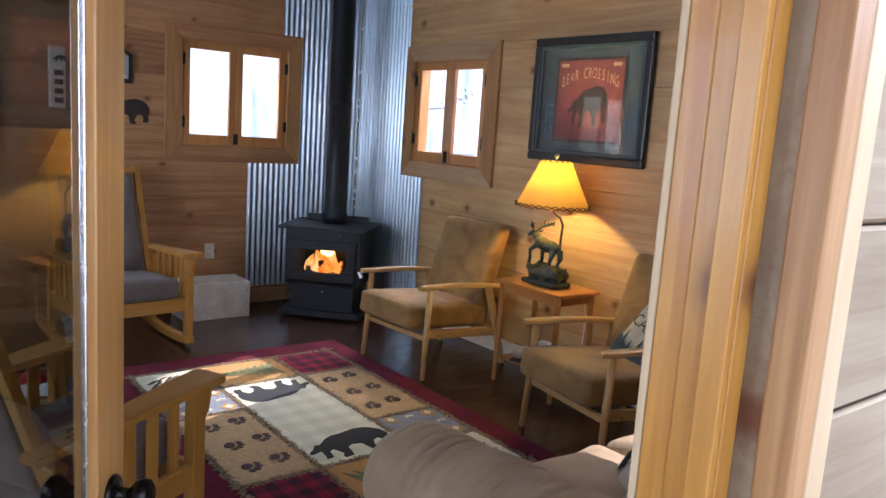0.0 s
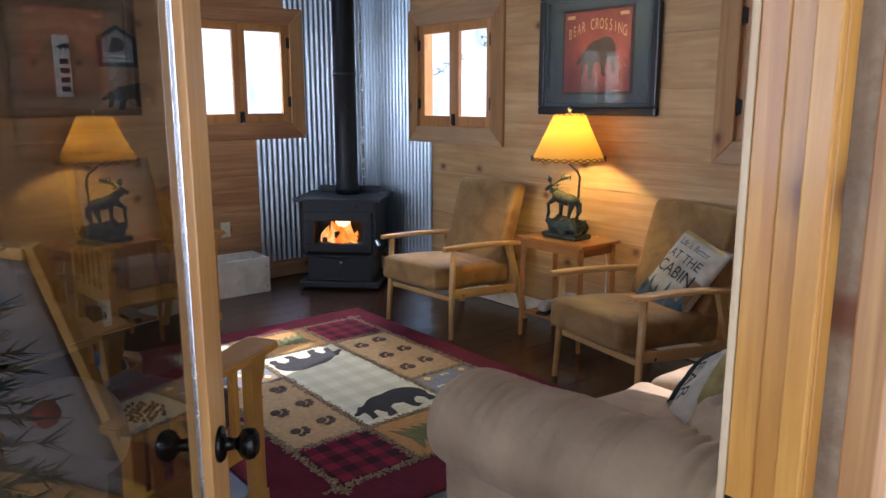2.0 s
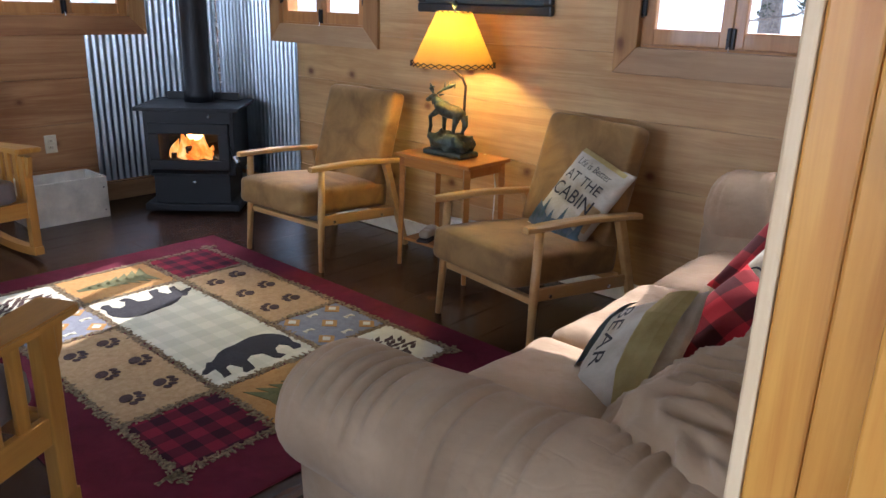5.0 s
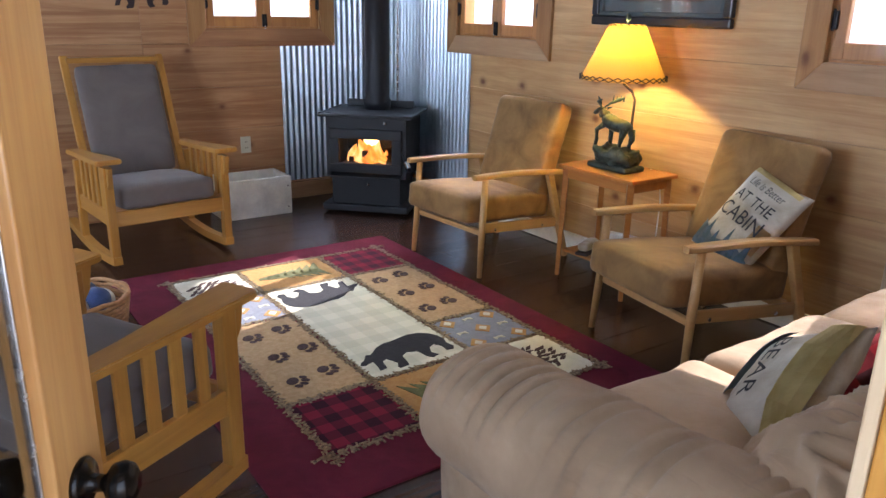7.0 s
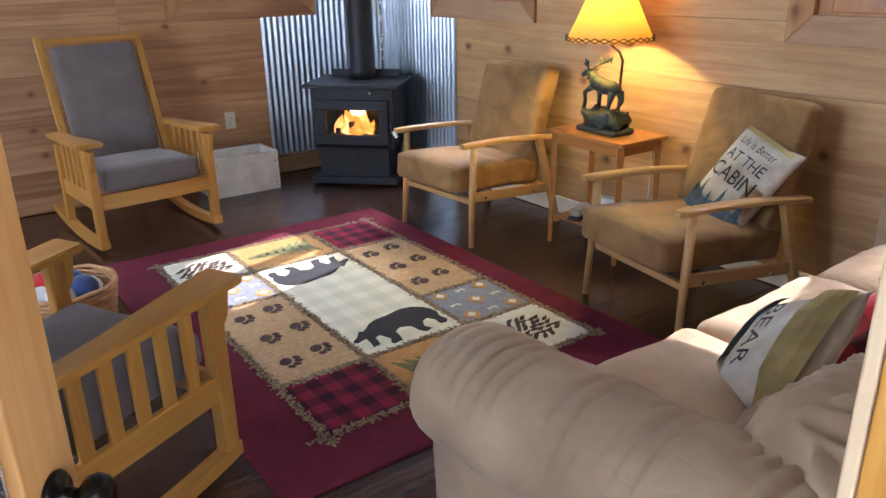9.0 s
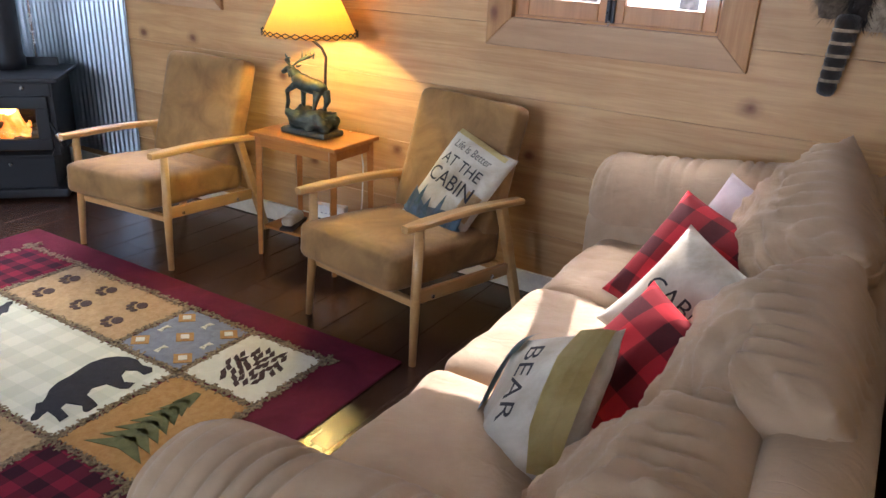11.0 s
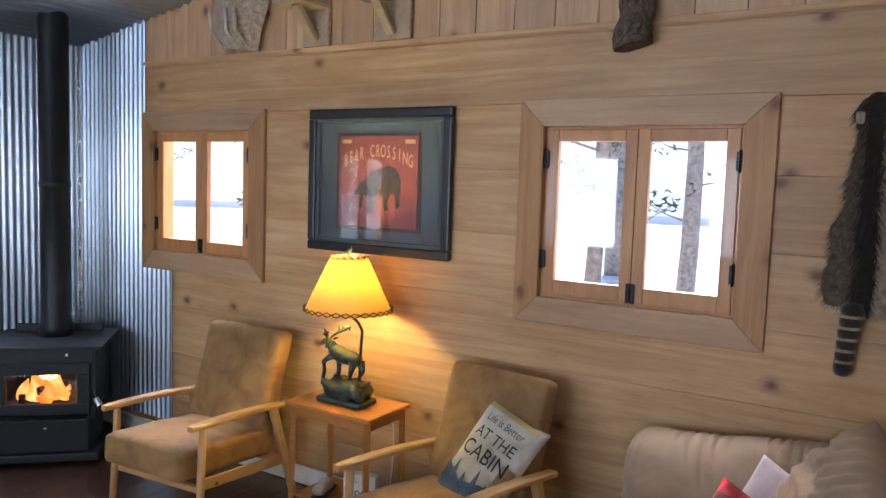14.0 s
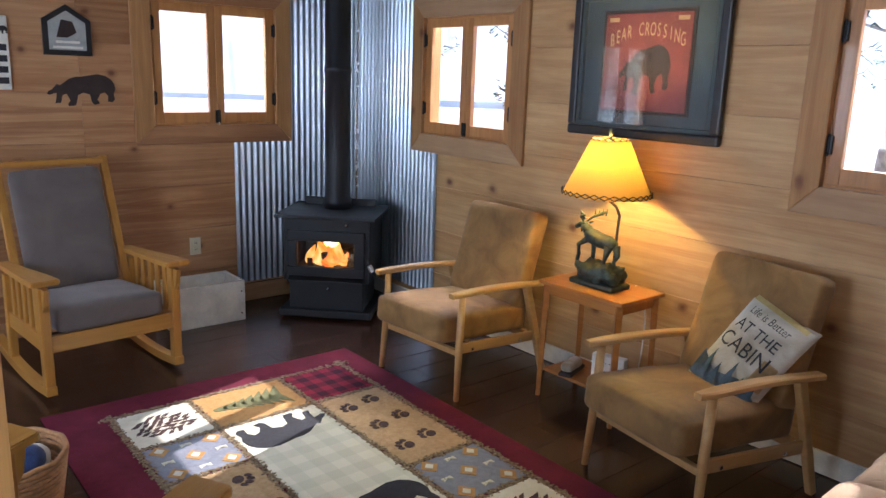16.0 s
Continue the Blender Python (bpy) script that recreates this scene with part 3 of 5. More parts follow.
def make_window(name, at, along, inward, w, z0, z1, level, outer=0.12, label=""):
    """A pair of small casement sashes in a mitred casing. at: the opening's start on the wall, along: the wall's way."""
    u, n3 = Vector(along), Vector(inward)
    o = Vector(at)
    win = tagged(new(name), label or "closed two-sash wooden casement window with mitred cedar casing and black hinges", "window", kind="structure")
    P = lambda a, z, d=0.0: o + u * a + n3 * d + Vector((0, 0, z - o.z))
    c = outer
    casing_piece(P(-c, z1 + c), P(w + c, z1 + c), c, 0.022, n3, level, win, (0, 0, -1))
    casing_piece(P(w + c, z0 - c), P(-c, z0 - c), c, 0.022, n3, level, win, (0, 0, 1))
    casing_piece(P(-c, z0 - c), P(-c, z1 + c), c, 0.022, n3, cedar_z, win, u)
    casing_piece(P(w + c, z1 + c), P(w + c, z0 - c), c, 0.022, n3, cedar_z, win, -u)
    ax = lambda along_len, deep, high: Vector([abs(u[i]) * along_len + abs(n3[i]) * deep for i in range(2)] + [high])
    # reveal boards
    for a, b, lo, hi in ((0.0, 0.012, z0, z1), (w - 0.012, w, z0, z1), (0.012, w - 0.012, z0, z0 + 0.012), (0.012, w - 0.012, z1 - 0.012, z1)):
        m = P((a + b) / 2, (lo + hi) / 2, -0.06)
        part("reveal_board", box(ax(b - a, 0.115, hi - lo), m, 0.001), sash_wood, win)
    half = (w - 0.026) / 2
    for side in (0, 1):
        s0 = 0.013 + side * half
        s1 = s0 + half - 0.001
        q0, q1 = z0 + 0.0125, z1 - 0.0125
        sash = part("sash", bmesh.new(), sash_wood, win)
        rail = 0.052
        for a, b, lo, hi in ((s0, s0 + rail, q0, q1), (s1 - rail, s1, q0, q1), (s0 + rail, s1 - rail, q0, q0 + 0.07), (s0 + rail, s1 - rail, q1 - rail, q1)):
            part("sash_rail", box(ax(b - a, 0.034, hi - lo), P((a + b) / 2, (lo + hi) / 2, -0.012), 0.004), sash_wood, sash)
        g = part("pane", box(ax(s1 - s0 - 2 * rail + 0.01, 0.004, q1 - q0 - 0.07 - rail + 0.01), P((s0 + s1) / 2, (q0 + q1 + 0.07 - rail) / 2, -0.014), 0), clear, sash)
        g.visible_shadow = False
        for zz in (q0 + 0.16, q1 - 0.13):
            ha = s0 - 0.004 if side == 0 else s1 + 0.004
            hb = box(ax(0.030, 0.010, 0.075), P(ha, zz, 0.012), 0.002)
            rod([P(ha, zz - 0.045, 0.018), P(ha, zz + 0.045, 0.018)], [0.006, 0.006], 8, hb)
            part("hinge", hb, black_metal, win)
    lb = box(ax(0.035, 0.012, 0.085), P(w / 2, z0 + 0.055, 0.012), 0.002)
    rod([P(w / 2, z0 + 0.02, 0.022), P(w / 2, z0 + 0.10, 0.022)], [0.005, 0.005], 8, lb)
    latch = part("latch", lb, black_metal, win)
    part("bolt", rod([P(w / 2, z0 - 0.012, 0.024), P(w / 2, z0 + 0.022, 0.024)], [0.004, 0.004], 8), chrome, latch, "bright steel bolt")
    return win


window_1 = make_window("window_1", (-0.69 - W, 0, 0), (1, 0, 0), (0, -1, 0), W, HOLES_A[0][2], HOLES_A[0][3], cedar_x)
window_2 = make_window("window_2", (0, -0.82, 0), (0, -1, 0), (-1, 0, 0), W, HOLES_B[0][2], HOLES_B[0][3], cedar_y)
window_3 = make_window("window_3", (0, -3.50, 0), (0, -1, 0), (-1, 0, 0), W, HOLES_B[1][2], HOLES_B[1][3], cedar_y)
window_4 = make_window("window_4", (-0.64, SOUTH, 0), (-1, 0, 0), (0, 1, 0), 0.80, HOLES_C[0][2], HOLES_C[0][3], cedar_x, 0.09, "closed two-sash wooden window in the wall behind the sofa")

window_5 = make_window("window_5", (-2.81 - W, 0, 0), (1, 0, 0), (0, -1, 0), W, HOLES_A[1][2], HOLES_A[1][3], cedar_x)


# ---- entrance: jambs, casing, open glazed door ----
trim = tagged(new("trim_entrance"), "honey-coloured pine door jambs and casing of the entrance", "door frame", kind="structure")
JR, JL, JH = -2.58, -3.66, 2.08
for side, x in ((1, JR), (-1, JL)):
    part("jamb", box((0.035, 0.075, JH), (x - 0.0175 * side, -5.1225, JH / 2), 0.003), pine_z, trim)
    part("door_stop", box((0.014, 0.035, JH - 0.04), (x - 0.040 * side, -5.14, JH / 2), 0.003), pine_z, trim)
    part("jamb_liner", box((0.030, 0.044, JH), (x - 0.015 * side, -5.062, JH / 2), 0.003), pine_z, trim)
    part("jamb_edge", box((0.030, 0.014, JH), (x - 0.015 * side, -5.032, JH / 2), 0.003), pale_trim, trim)
    part("brick_mould", box((0.050, 0.045, JH + 0.04), (x + 0.021 * side, -5.212, JH / 2 + 0.02), 0.004), cedar_z, trim)
    part("outer_casing", box((0.050, 0.030, JH + 0.1), (x + 0.074 * side, -5.218, JH / 2 + 0.03), 0.004), pale_trim, trim)
    part("inner_casing", box((0.10, 0.022, JH + 0.1), (x + 0.052 * side, -5.108, JH / 2 + 0.05), 0.004), pine_z, trim)
part("head_jamb", box((1.01, 0.10, 0.04), ((JR + JL) / 2, -5.11, JH - 0.02), 0.003), pine_x, trim)
part("head_casing", box((1.3, 0.03, 0.12), ((JR + JL) / 2, -5.205, JH + 0.14), 0.004), pine_x, trim)
part("threshold", box((1.08, 0.16, 0.03), ((JR + JL) / 2, -5.13, -0.012), 0.006), pine_x, trim)
sp = box((0.004, 0.040, 0.085), (JR - 0.032, -5.062, 0.80), 0.001)
strike = part("strike_plate", sp, black_metal, trim, "black strike plate with a bright lip")
part("lip", box((0.006, 0.022, 0.02), (JR - 0.036, -5.062, 0.795), 0.002), chrome, strike)

door = tagged(new("door_1"), "open glazed pine entrance door with round dark bronze knobs", "door", kind="structure")
DW, DT, DH = 0.945, 0.044, 2.03
door.matrix_world = pose(-3.66, -5.05, 0.015, 0, 0, 54.5)
part("hinge_stile", box((0.11, DT, DH), (0.055, 0, DH / 2), 0.003), door_wood, door)
latch_stile = part("latch_stile", box((0.115, DT, DH), (DW - 0.0575, 0, DH / 2), 0.003), door_wood, door)
part("bottom_rail", box((DW - 0.225, DT, 0.24), (DW / 2 - 0.0025, 0, 0.12), 0.003), door_wood, door)
part("top_rail", box((DW - 0.225, DT, 0.12), (DW / 2 - 0.0025, 0, DH - 0.06), 0.003), door_wood, door)
pane = part("pane", box((DW - 0.22, 0.006, DH - 0.355), (DW / 2 - 0.0025, 0, 0.24 + (DH - 0.36) / 2), 0), door_glass, door)
pane.visible_shadow = False
for x, zc, sx, sz in ((DW - 0.118, 1.075, 0.005, DH - 0.36), (0.115, 1.075, 0.008, DH - 0.36)):
    part("glazing_bead", box((sx, 0.014, sz), (x, 0, zc), 0.002), chrome, door, "pale metal glazing bead")
for side in (-1, 1):
    kb = lathe([(0.0, 0.0), (0.033, 0.0), (0.034, 0.004), (0.029, 0.010), (0.013, 0.013), (0.011, 0.030), (0.014, 0.034), (0.026, 0.042), (0.0295, 0.053), (0.027, 0.064), (0.018, 0.071), (0.0, 0.073)])
    kb.transform(Matrix.Translation((DW - 0.06, side * DT / 2, 0.805)) @ Matrix.Rotation(radians(90 if side < 0 else -90), 4, "X"))
    part("knob", kb, knob_black, latch_stile, "round polished dark bronze knob", smooth=True)

# outer siding beside the entrance
siding = part("siding_core", box((2.6, 0.008, 3.2), (-1.13, -5.198, 1.5), 0), weathered)
tagged(siding, "weathered timber siding outside the cabin", "wall", kind="structure")
siding.name = "wall_outside"


# corrugated metal lining behind the stove
def corrugated(name, along, inward, a0, a1, z0, z1, at=(0, 0, 0)):
    u, n3 = Vector(along), Vector(inward)
    bm = bmesh.new()
    steps = int((a1 - a0) / 0.0045)
    cols = []
    for i in range(steps + 1):
        a = a0 + (a1 - a0) * i / steps
        p = u * a + n3 * (0.010 + 0.007 * math.sin(2 * math.pi * a / 0.046))
        cols.append((bm.verts.new((p.x, p.y, z0)), bm.verts.new((p.x, p.y, z1))))
    for c, d in zip(cols, cols[1:]):
        bm.faces.new((c[0], d[0], d[1], c[1]))
    return bm


lining = tagged(new("corrugated_lining"), "corrugated galvanised steel sheets lining the stove corner", "wall panel", kind="structure")
for args in (((-1, 0, 0), (0, -1, 0), 0.0, 1.0, 0.14, 1.14), ((-1, 0, 0), (0, -1, 0), 0.0, 0.585, 1.14, 2.13), ((-1, 0, 0), (0, -1, 0), 0.0, 0.73, 2.13, 2.6),
             ((0, -1, 0), (-1, 0, 0), 0.0, 0.985, 0.14, 1.125), ((0, -1, 0), (-1, 0, 0), 0.0, 0.715, 1.125, 2.75)):
    sheet = part("sheet", corrugated("sheet", *args), steel, lining, smooth=True)
part("corner_bead", rod([(-0.02, -0.02, 0.14), (-0.02, -0.02, 2.6)], [0.012, 0.012], 8), chrome, lining)

base_a = part("baseboard", box((4.6, 0.016, 0.10), (-2.9, -0.009, 0.055), 0.003), pine_x)
tagged(base_a, "plain pine baseboard along the wall", "baseboard", kind="structure")
base_s = part("baseboard", box((0.98, 0.03, 0.125), (-0.50, -0.016, 0.065), 0.004), pine_x)
tagged(base_s, "thick pine baseboard under the metal lining", "baseboard", kind="structure")
base_b = part("baseboard", box((0.016, 5.1, 0.10), (-0.009, -2.57, 0.055), 0.003), white_paint)
tagged(base_b, "off-white painted baseboard along the wall", "baseboard", kind="structure")


# ---- wood stove ----
def make_stove():
    s = thing("wood_stove", (-0.50, -0.50, 0.012), -45, "black steel wood stove with a lit fire behind glass", "wood stove")
    # local: front towards -y, the front edge at y = -0.31
    part("hearth_plinth", box((0.62, 0.50, 0.05), (0, -0.05, 0.03), 0.008), stove_black, s)
    part("pedestal", box((0.50, 0.40, 0.20), (0, -0.06, 0.15), 0.006), stove_black, s)
    bm = box((0.58, 0.03, 0.42), (0, 0.185, 0.455), 0.004)
    for x in (-0.275, 0.275):
        box((0.03, 0.45, 0.42), (x, -0.03, 0.455), 0.004, bm=bm)
    box((0.56, 0.45, 0.03), (0, -0.03, 0.26), 0.004, bm=bm)
    box((0.56, 0.03, 0.09), (0, -0.245, 0.625), 0.004, bm=bm)
    part("body", bm, stove_black, s)
    part("firebox_floor", box((0.52, 0.38, 0.02), (0, -0.04, 0.285), 0), sand, s)
    top = part("top_plate", box((0.67, 0.56, 0.024), (0, -0.03, 0.682), 0.005), stove_black, s)
    part("rear_rail", box((0.50, 0.02, 0.05), (0, 0.16, 0.72), 0.004), stove_black, top)
    d = part("door", bmesh.new(), stove_black, s)
    bm = box((0.52, 0.035, 0.07), (0, -0.263, 0.555), 0.006)
    box((0.52, 0.035, 0.065), (0, -0.263, 0.315), 0.006, bm=bm)
    for x in (-0.225, 0.225):
        box((0.07, 0.035, 0.176), (x, -0.263, 0.434), 0.006, bm=bm)
    part("door_frame", bm, stove_black, d)
    g = part("pane", box((0.39, 0.005, 0.19), (0, -0.258, 0.434), 0), clear, d)
    g.visible_shadow = False
    part("ash_lip", box((0.50, 0.07, 0.018), (0, -0.285, 0.262), 0.005, Matrix.Rotation(0.15, 4, "X")), stove_black, s)
    kb = lathe([(0, 0), (0.010, 0), (0.012, 0.008), (0.008, 0.016), (0, 0.018)], 14)
    kb.transform(Matrix.Translation((0.14, -0.262, 0.635)) @ Matrix.Rotation(radians(90), 4, "X"))
    part("damper_knob", kb, chrome, s, "bright steel damper knob", True)
    kb = lathe([(0, 0), (0.010, 0), (0.012, 0.008), (0.008, 0.016), (0, 0.018)], 14)
    kb.transform(Matrix.Translation((0.02, -0.262, 0.20)) @ Matrix.Rotation(radians(90), 4, "X"))
    part("ash_knob", kb, chrome, s, "bright steel ash drawer knob", True)
    part("handle", rod([(0.26, -0.27, 0.44), (0.29, -0.31, 0.40), (0.34, -0.34, 0.32)], [0.008, 0.010, 0.012], 10), stove_black, s, smooth=True)
    part("handle_coil", rod([(0.30, -0.316, 0.385), (0.325, -0.332, 0.345)], [0.018, 0.018], 12), chrome, s)
    for a, b, r in (((-0.17, -0.10, 0.33), (0.16, -0.04, 0.33), 0.035), ((-0.12, 0.04, 0.34), (0.15, 0.0, 0.345), 0.04), ((-0.05, -0.14, 0.39), (0.13, 0.06, 0.395), 0.028)):
        part("log", rod([a, b], [r, r * 0.9], 10), log_bark, s, smooth=True)
    for i, (x, y, hgt, w) in enumerate(((-0.10, -0.09, 0.17, 0.05), (-0.05, -0.06, 0.21, 0.055), (0.0, -0.1, 0.15, 0.045), (0.05, -0.07, 0.18, 0.05), (-0.14, -0.06, 0.12, 0.04), (0.09, -0.1, 0.09, 0.035), (-0.02, -0.14, 0.10, 0.05))):
        pts, rad = [], []
        for k in range(7):
            f = k / 6
            pts.append((x + 0.02 * math.sin(3 * f + i), y, 0.33 + hgt * f))
            rad.append(w * (1 - f) ** 0.8 * (0.7 + 0.4 * math.sin(2.2 * f + 0.5)) + 0.002)
        part("flame", rod(pts, rad, 10), flame, s, smooth=True)
    pb = lathe([(0.080, 0.69), (0.098, 0.69), (0.098, 0.76), (0.088, 0.775), (0.086, 1.60), (0.090, 1.605), (0.090, 1.64), (0.086, 1.645), (0.086, 2.9)], 28)
    pb.transform(Matrix.Translation((0.0, 0.06, 0)))
    part("stovepipe", pb, pipe_black, s, "tall black round stovepipe", True)
    return s


make_stove()
fire = new("fire_light", bpy.data.lights.new("fire_light", "POINT"))
fire.data.energy, fire.data.color, fire.data.shadow_soft_size = 1.0, (1, 0.45, 0.12), 0.06
fire.location = (-0.58, -0.58, 0.52)


# ---- armchairs ----
def make_armchair():
    """Faces -x; front feet at x = -0.34, arms at y = +-0.30."""
    c = thing("armchair", label="mid-century armchair with brown suede cushions and pale wooden arms", category="armchair", group="armchairs along the wall")
    for y in (-0.292, 0.292):
        sy = math.copysign(1, y)
        part("front_leg", rod([(-0.355, y + 0.012 * sy, 0.0), (-0.335, y, 0.30), (-0.325, y, 0.545)], [0.014, 0.020, 0.018], 12), ash, c, smooth=True)
        part("back_leg", bar((0.33, y + 0.01 * sy, 0.0), (0.16, y, 0.535), 0.032, 0.036, 0.006, taper=1.15), ash, c)
        bm = bmesh.new()
        n = 14
        rings = []
        for i in range(n + 1):
            f = i / n
            x = -0.405 + 0.70 * f
            z = 0.562 - 0.045 * f + 0.012 * math.sin(math.pi * f)
            w = 0.030 - 0.006 * f + (-0.014 * (1 - f * 8) if f < 0.125 else 0)
            h = 0.013
            rings.append([bm.verts.new((x, y + w * a, z + h * b)) for a, b in ((-1, -0.6), (-0.8, -1), (0.8, -1), (1, -0.6), (1, 0.5), (0.75, 1), (-0.75, 1), (-1, 0.5))])
        for r, s in zip(rings, rings[1:]):
            for k in range(8):
                bm.faces.new((r[k], s[k], s[(k + 1) % 8], r[(k + 1) % 8]))
        bm.faces.new(rings[0])
        bm.faces.new(rings[-1][::-1])
        bmesh.ops.recalc_face_normals(bm, faces=bm.faces[:])
        part("arm", bm, ash, c, smooth=False)
        rail = part("side_rail", bar((-0.33, y, 0.275), (0.235, y, 0.225), 0.018, 0.055, 0.004, spin=0), ash, c)
        for x in (-0.25, 0.12):
            part("screw_cap", rod([(x, y + 0.006 * sy, 0.265 - (x + 0.33) * 0.088), (x, y + 0.015 * sy, 0.265 - (x + 0.33) * 0.088)], [0.010, 0.008], 10), chrome, rail)
    part("front_rail", box((0.03, 0.55, 0.03), (-0.325, 0, 0.245), 0.005), ash, c)
    part("back_rail", box((0.03, 0.55, 0.04), (0.20, 0, 0.24), 0.005), ash, c)
    t = Matrix.Rotation(radians(5), 4, "Y")
    part("seat_cushion", soft_box((0.66, 0.53, 0.15), (-0.11, 0, 0.352), 0.035, 14, 0.006, 1.0, t, 4, 0.022), suede, c, smooth=True)
    t = Matrix.Rotation(radians(18), 4, "Y")
    part("back_cushion", soft_box((0.12, 0.53, 0.56), (0.235, 0, 0.635), 0.035, 14, 0.006, 3.0, t, 4), suede, c, smooth=True)
    return c


chair = make_armchair()
chair.matrix_world = pose(-0.485, -1.87, 0.0, 0, 0, 3.9)
chair_b = copy_thing(chair, pose(-0.476, -3.37, 0.0, 0, 0, -9.5))
tagged(chair_b, "mid-century armchair with brown suede cushions, holding a printed cushion")


# ---- side table and lamp ----
def make_table():
    t = thing("side_table", (-0.265, -2.62, 0), 0, "small orange-stained wooden side table with a low shelf", "side table")
    part("tabletop", box((0.34, 0.52, 0.02), (0, 0, 0.62), 0.004), table_wood, t)
    for x in (-0.14, 0.14):
        for y in (-0.225, 0.225):
            part("leg", bar((x, y, 0.61), (x * 1.06, y * 1.05, 0.0), 0.034, 0.034, 0.004, taper=0.65), table_wood, t)
        part("apron", box((0.016, 0.42, 0.05), (x, 0, 0.583), 0.003), table_wood, t)
    for y in (-0.225, 0.225):
        part("apron", box((0.25, 0.016, 0.05), (0, y, 0.583), 0.003), table_wood, t)
    part("shelf", box((0.27, 0.44, 0.016), (0, 0, 0.15), 0.003), table_wood, t)
    return t


make_table()


def make_lamp():
    z0 = 0.632
    s = thing("table_lamp", (-0.28, -2.60, z0), 0, "lit table lamp with a bronze moose base and amber hide shade", "table lamp")
    base = box((0.15, 0.27, 0.03), (0, -0.02, 0.015), 0.012)
    part("base", base, bronze, s)
    rk = soft_box((0.13, 0.24, 0.085), (0, -0.02, 0.07), 0.03, 12, 0.03, 4.0, None, 22)
    part("rock_mound", rk, bronze, s, smooth=True)
    m = bmesh.new()
    # moose: head towards +y
    rod([(0, -0.10, 0.235), (0, -0.06, 0.245), (0, 0.0, 0.25), (0, 0.045, 0.265), (0, 0.075, 0.285)], [0.026, 0.041, 0.043, 0.044, 0.030], 12, m)
    rod([(0, 0.06, 0.275), (0, 0.085, 0.305), (0, 0.11, 0.318)], [0.032, 0.026, 0.020], 10, m)
    rod([(0, 0.095, 0.325), (0, 0.125, 0.32), (0, 0.158, 0.300)], [0.020, 0.018, 0.012], 10, m)
    rod([(0, 0.12, 0.305), (0, 0.118, 0.275)], [0.008, 0.003], 6, m)
    rod([(0.02, -0.09, 0.23), (0.022, -0.105, 0.17), (0.02, -0.085, 0.135), (0.02, -0.095, 0.09)], [0.024, 0.013, 0.010, 0.010], 8, m)
    rod([(-0.02, -0.08, 0.23), (-0.022, -0.065, 0.17), (-0.02, -0.055, 0.135), (-0.02, -0.065, 0.09)], [0.024, 0.013, 0.010, 0.010], 8, m)
    rod([(0.02, 0.045, 0.25), (0.022, 0.05, 0.18), (0.02, 0.05, 0.09)], [0.02, 0.012, 0.010], 8, m)
    rod([(-0.02, 0.055, 0.25), (-0.022, 0.115, 0.205), (-0.02, 0.11, 0.15), (-0.02, 0.12, 0.11)], [0.02, 0.012, 0.010, 0.010], 8, m)
    for sx in (-1, 1):
        rod([(0.012 * sx, 0.10, 0.34), (0.04 * sx, 0.085, 0.365), (0.075 * sx, 0.06, 0.385), (0.085 * sx, 0.03, 0.40)], [0.005, 0.008, 0.012, 0.005], 6, m)
        for k in range(4):
            rod([(0.05 * sx + 0.01 * k * sx, 0.08 - 0.015 * k, 0.375), (0.058 * sx + 0.012 * k * sx, 0.085 - 0.015 * k, 0.412)], [0.005, 0.002], 5, m)
        rod([(0.016 * sx, 0.085, 0.335), (0.04 * sx, 0.075, 0.34)], [0.008, 0.003], 5, m)
    m.transform(Matrix.Translation((0, 0, 0.09)) @ Matrix.Diagonal((1, 0.96, 0.86, 1)) @ Matrix.Translation((0, 0, -0.09)))
    part("figurine", m, bronze, s, smooth=True)
    part("stem", rod([(0.03, -0.075, 0.08), (0.03, -0.08, 0.28), (0.03, -0.085, 0.36), (0.02, -0.07, 0.40), (0.0, -0.03, 0.435), (0.0, -0.02, 0.47), (0.0, -0.02, 0.70)], [0.007] * 7, 8), rust_metal, s, smooth=True)
    zb, zt, rb, rt = 0.455, 0.722, 0.213, 0.088
    sh = lathe([(rb, zb), ((rb + rt) / 2 * 0.995, (zb + zt) / 2), (rt, zt)], 40)
    sh.transform(Matrix.Translation((0, -0.02, 0)))
    shade = part("shade", sh, shade_hide, s, "amber rawhide shade with laced edges", True)
    for r, z, cnt in ((rb, zb + 0.012, 30), (rt, zt - 0.012, 16)):
        lace = bmesh.new()
        for k in range(cnt):
            a0, a1 = 2 * math.pi * k / cnt, 2 * math.pi * (k + 1) / cnt
            for za, zz in ((-0.011, 0.011), (0.011, -0.011)):
                rod([((r + 0.003) * math.cos(a0), (r + 0.003) * math.sin(a0) - 0.02, z + za), ((r + 0.001) * math.cos(a1), (r + 0.001) * math.sin(a1) - 0.02, z + zz)], [0.0028, 0.0028], 5, lace)
        part("lacing", lace, rust_metal, shade, "dark leather lacing")
    part("finial", ball((0, -0.02, 0.755), 0.014, (1, 1, 1.5), rod([(0, -0.02, 0.69), (0, -0.02, 0.75)], [0.005, 0.005], 8)), bronze, s, smooth=True)
    part("bulb", ball((0, -0.02, 0.555), 0.028, (1, 1, 1.2)), ivory, s, smooth=True)
    return s


make_lamp()
bulb = new("lamp_light", bpy.data.lights.new("lamp_light", "POINT"))
bulb.data.energy, bulb.data.color, bulb.data.shadow_soft_size = LAMP, (1, 0.82, 0.26), 0.035
bulb.location = (-0.28, -2.62, 0.632 + 0.60)
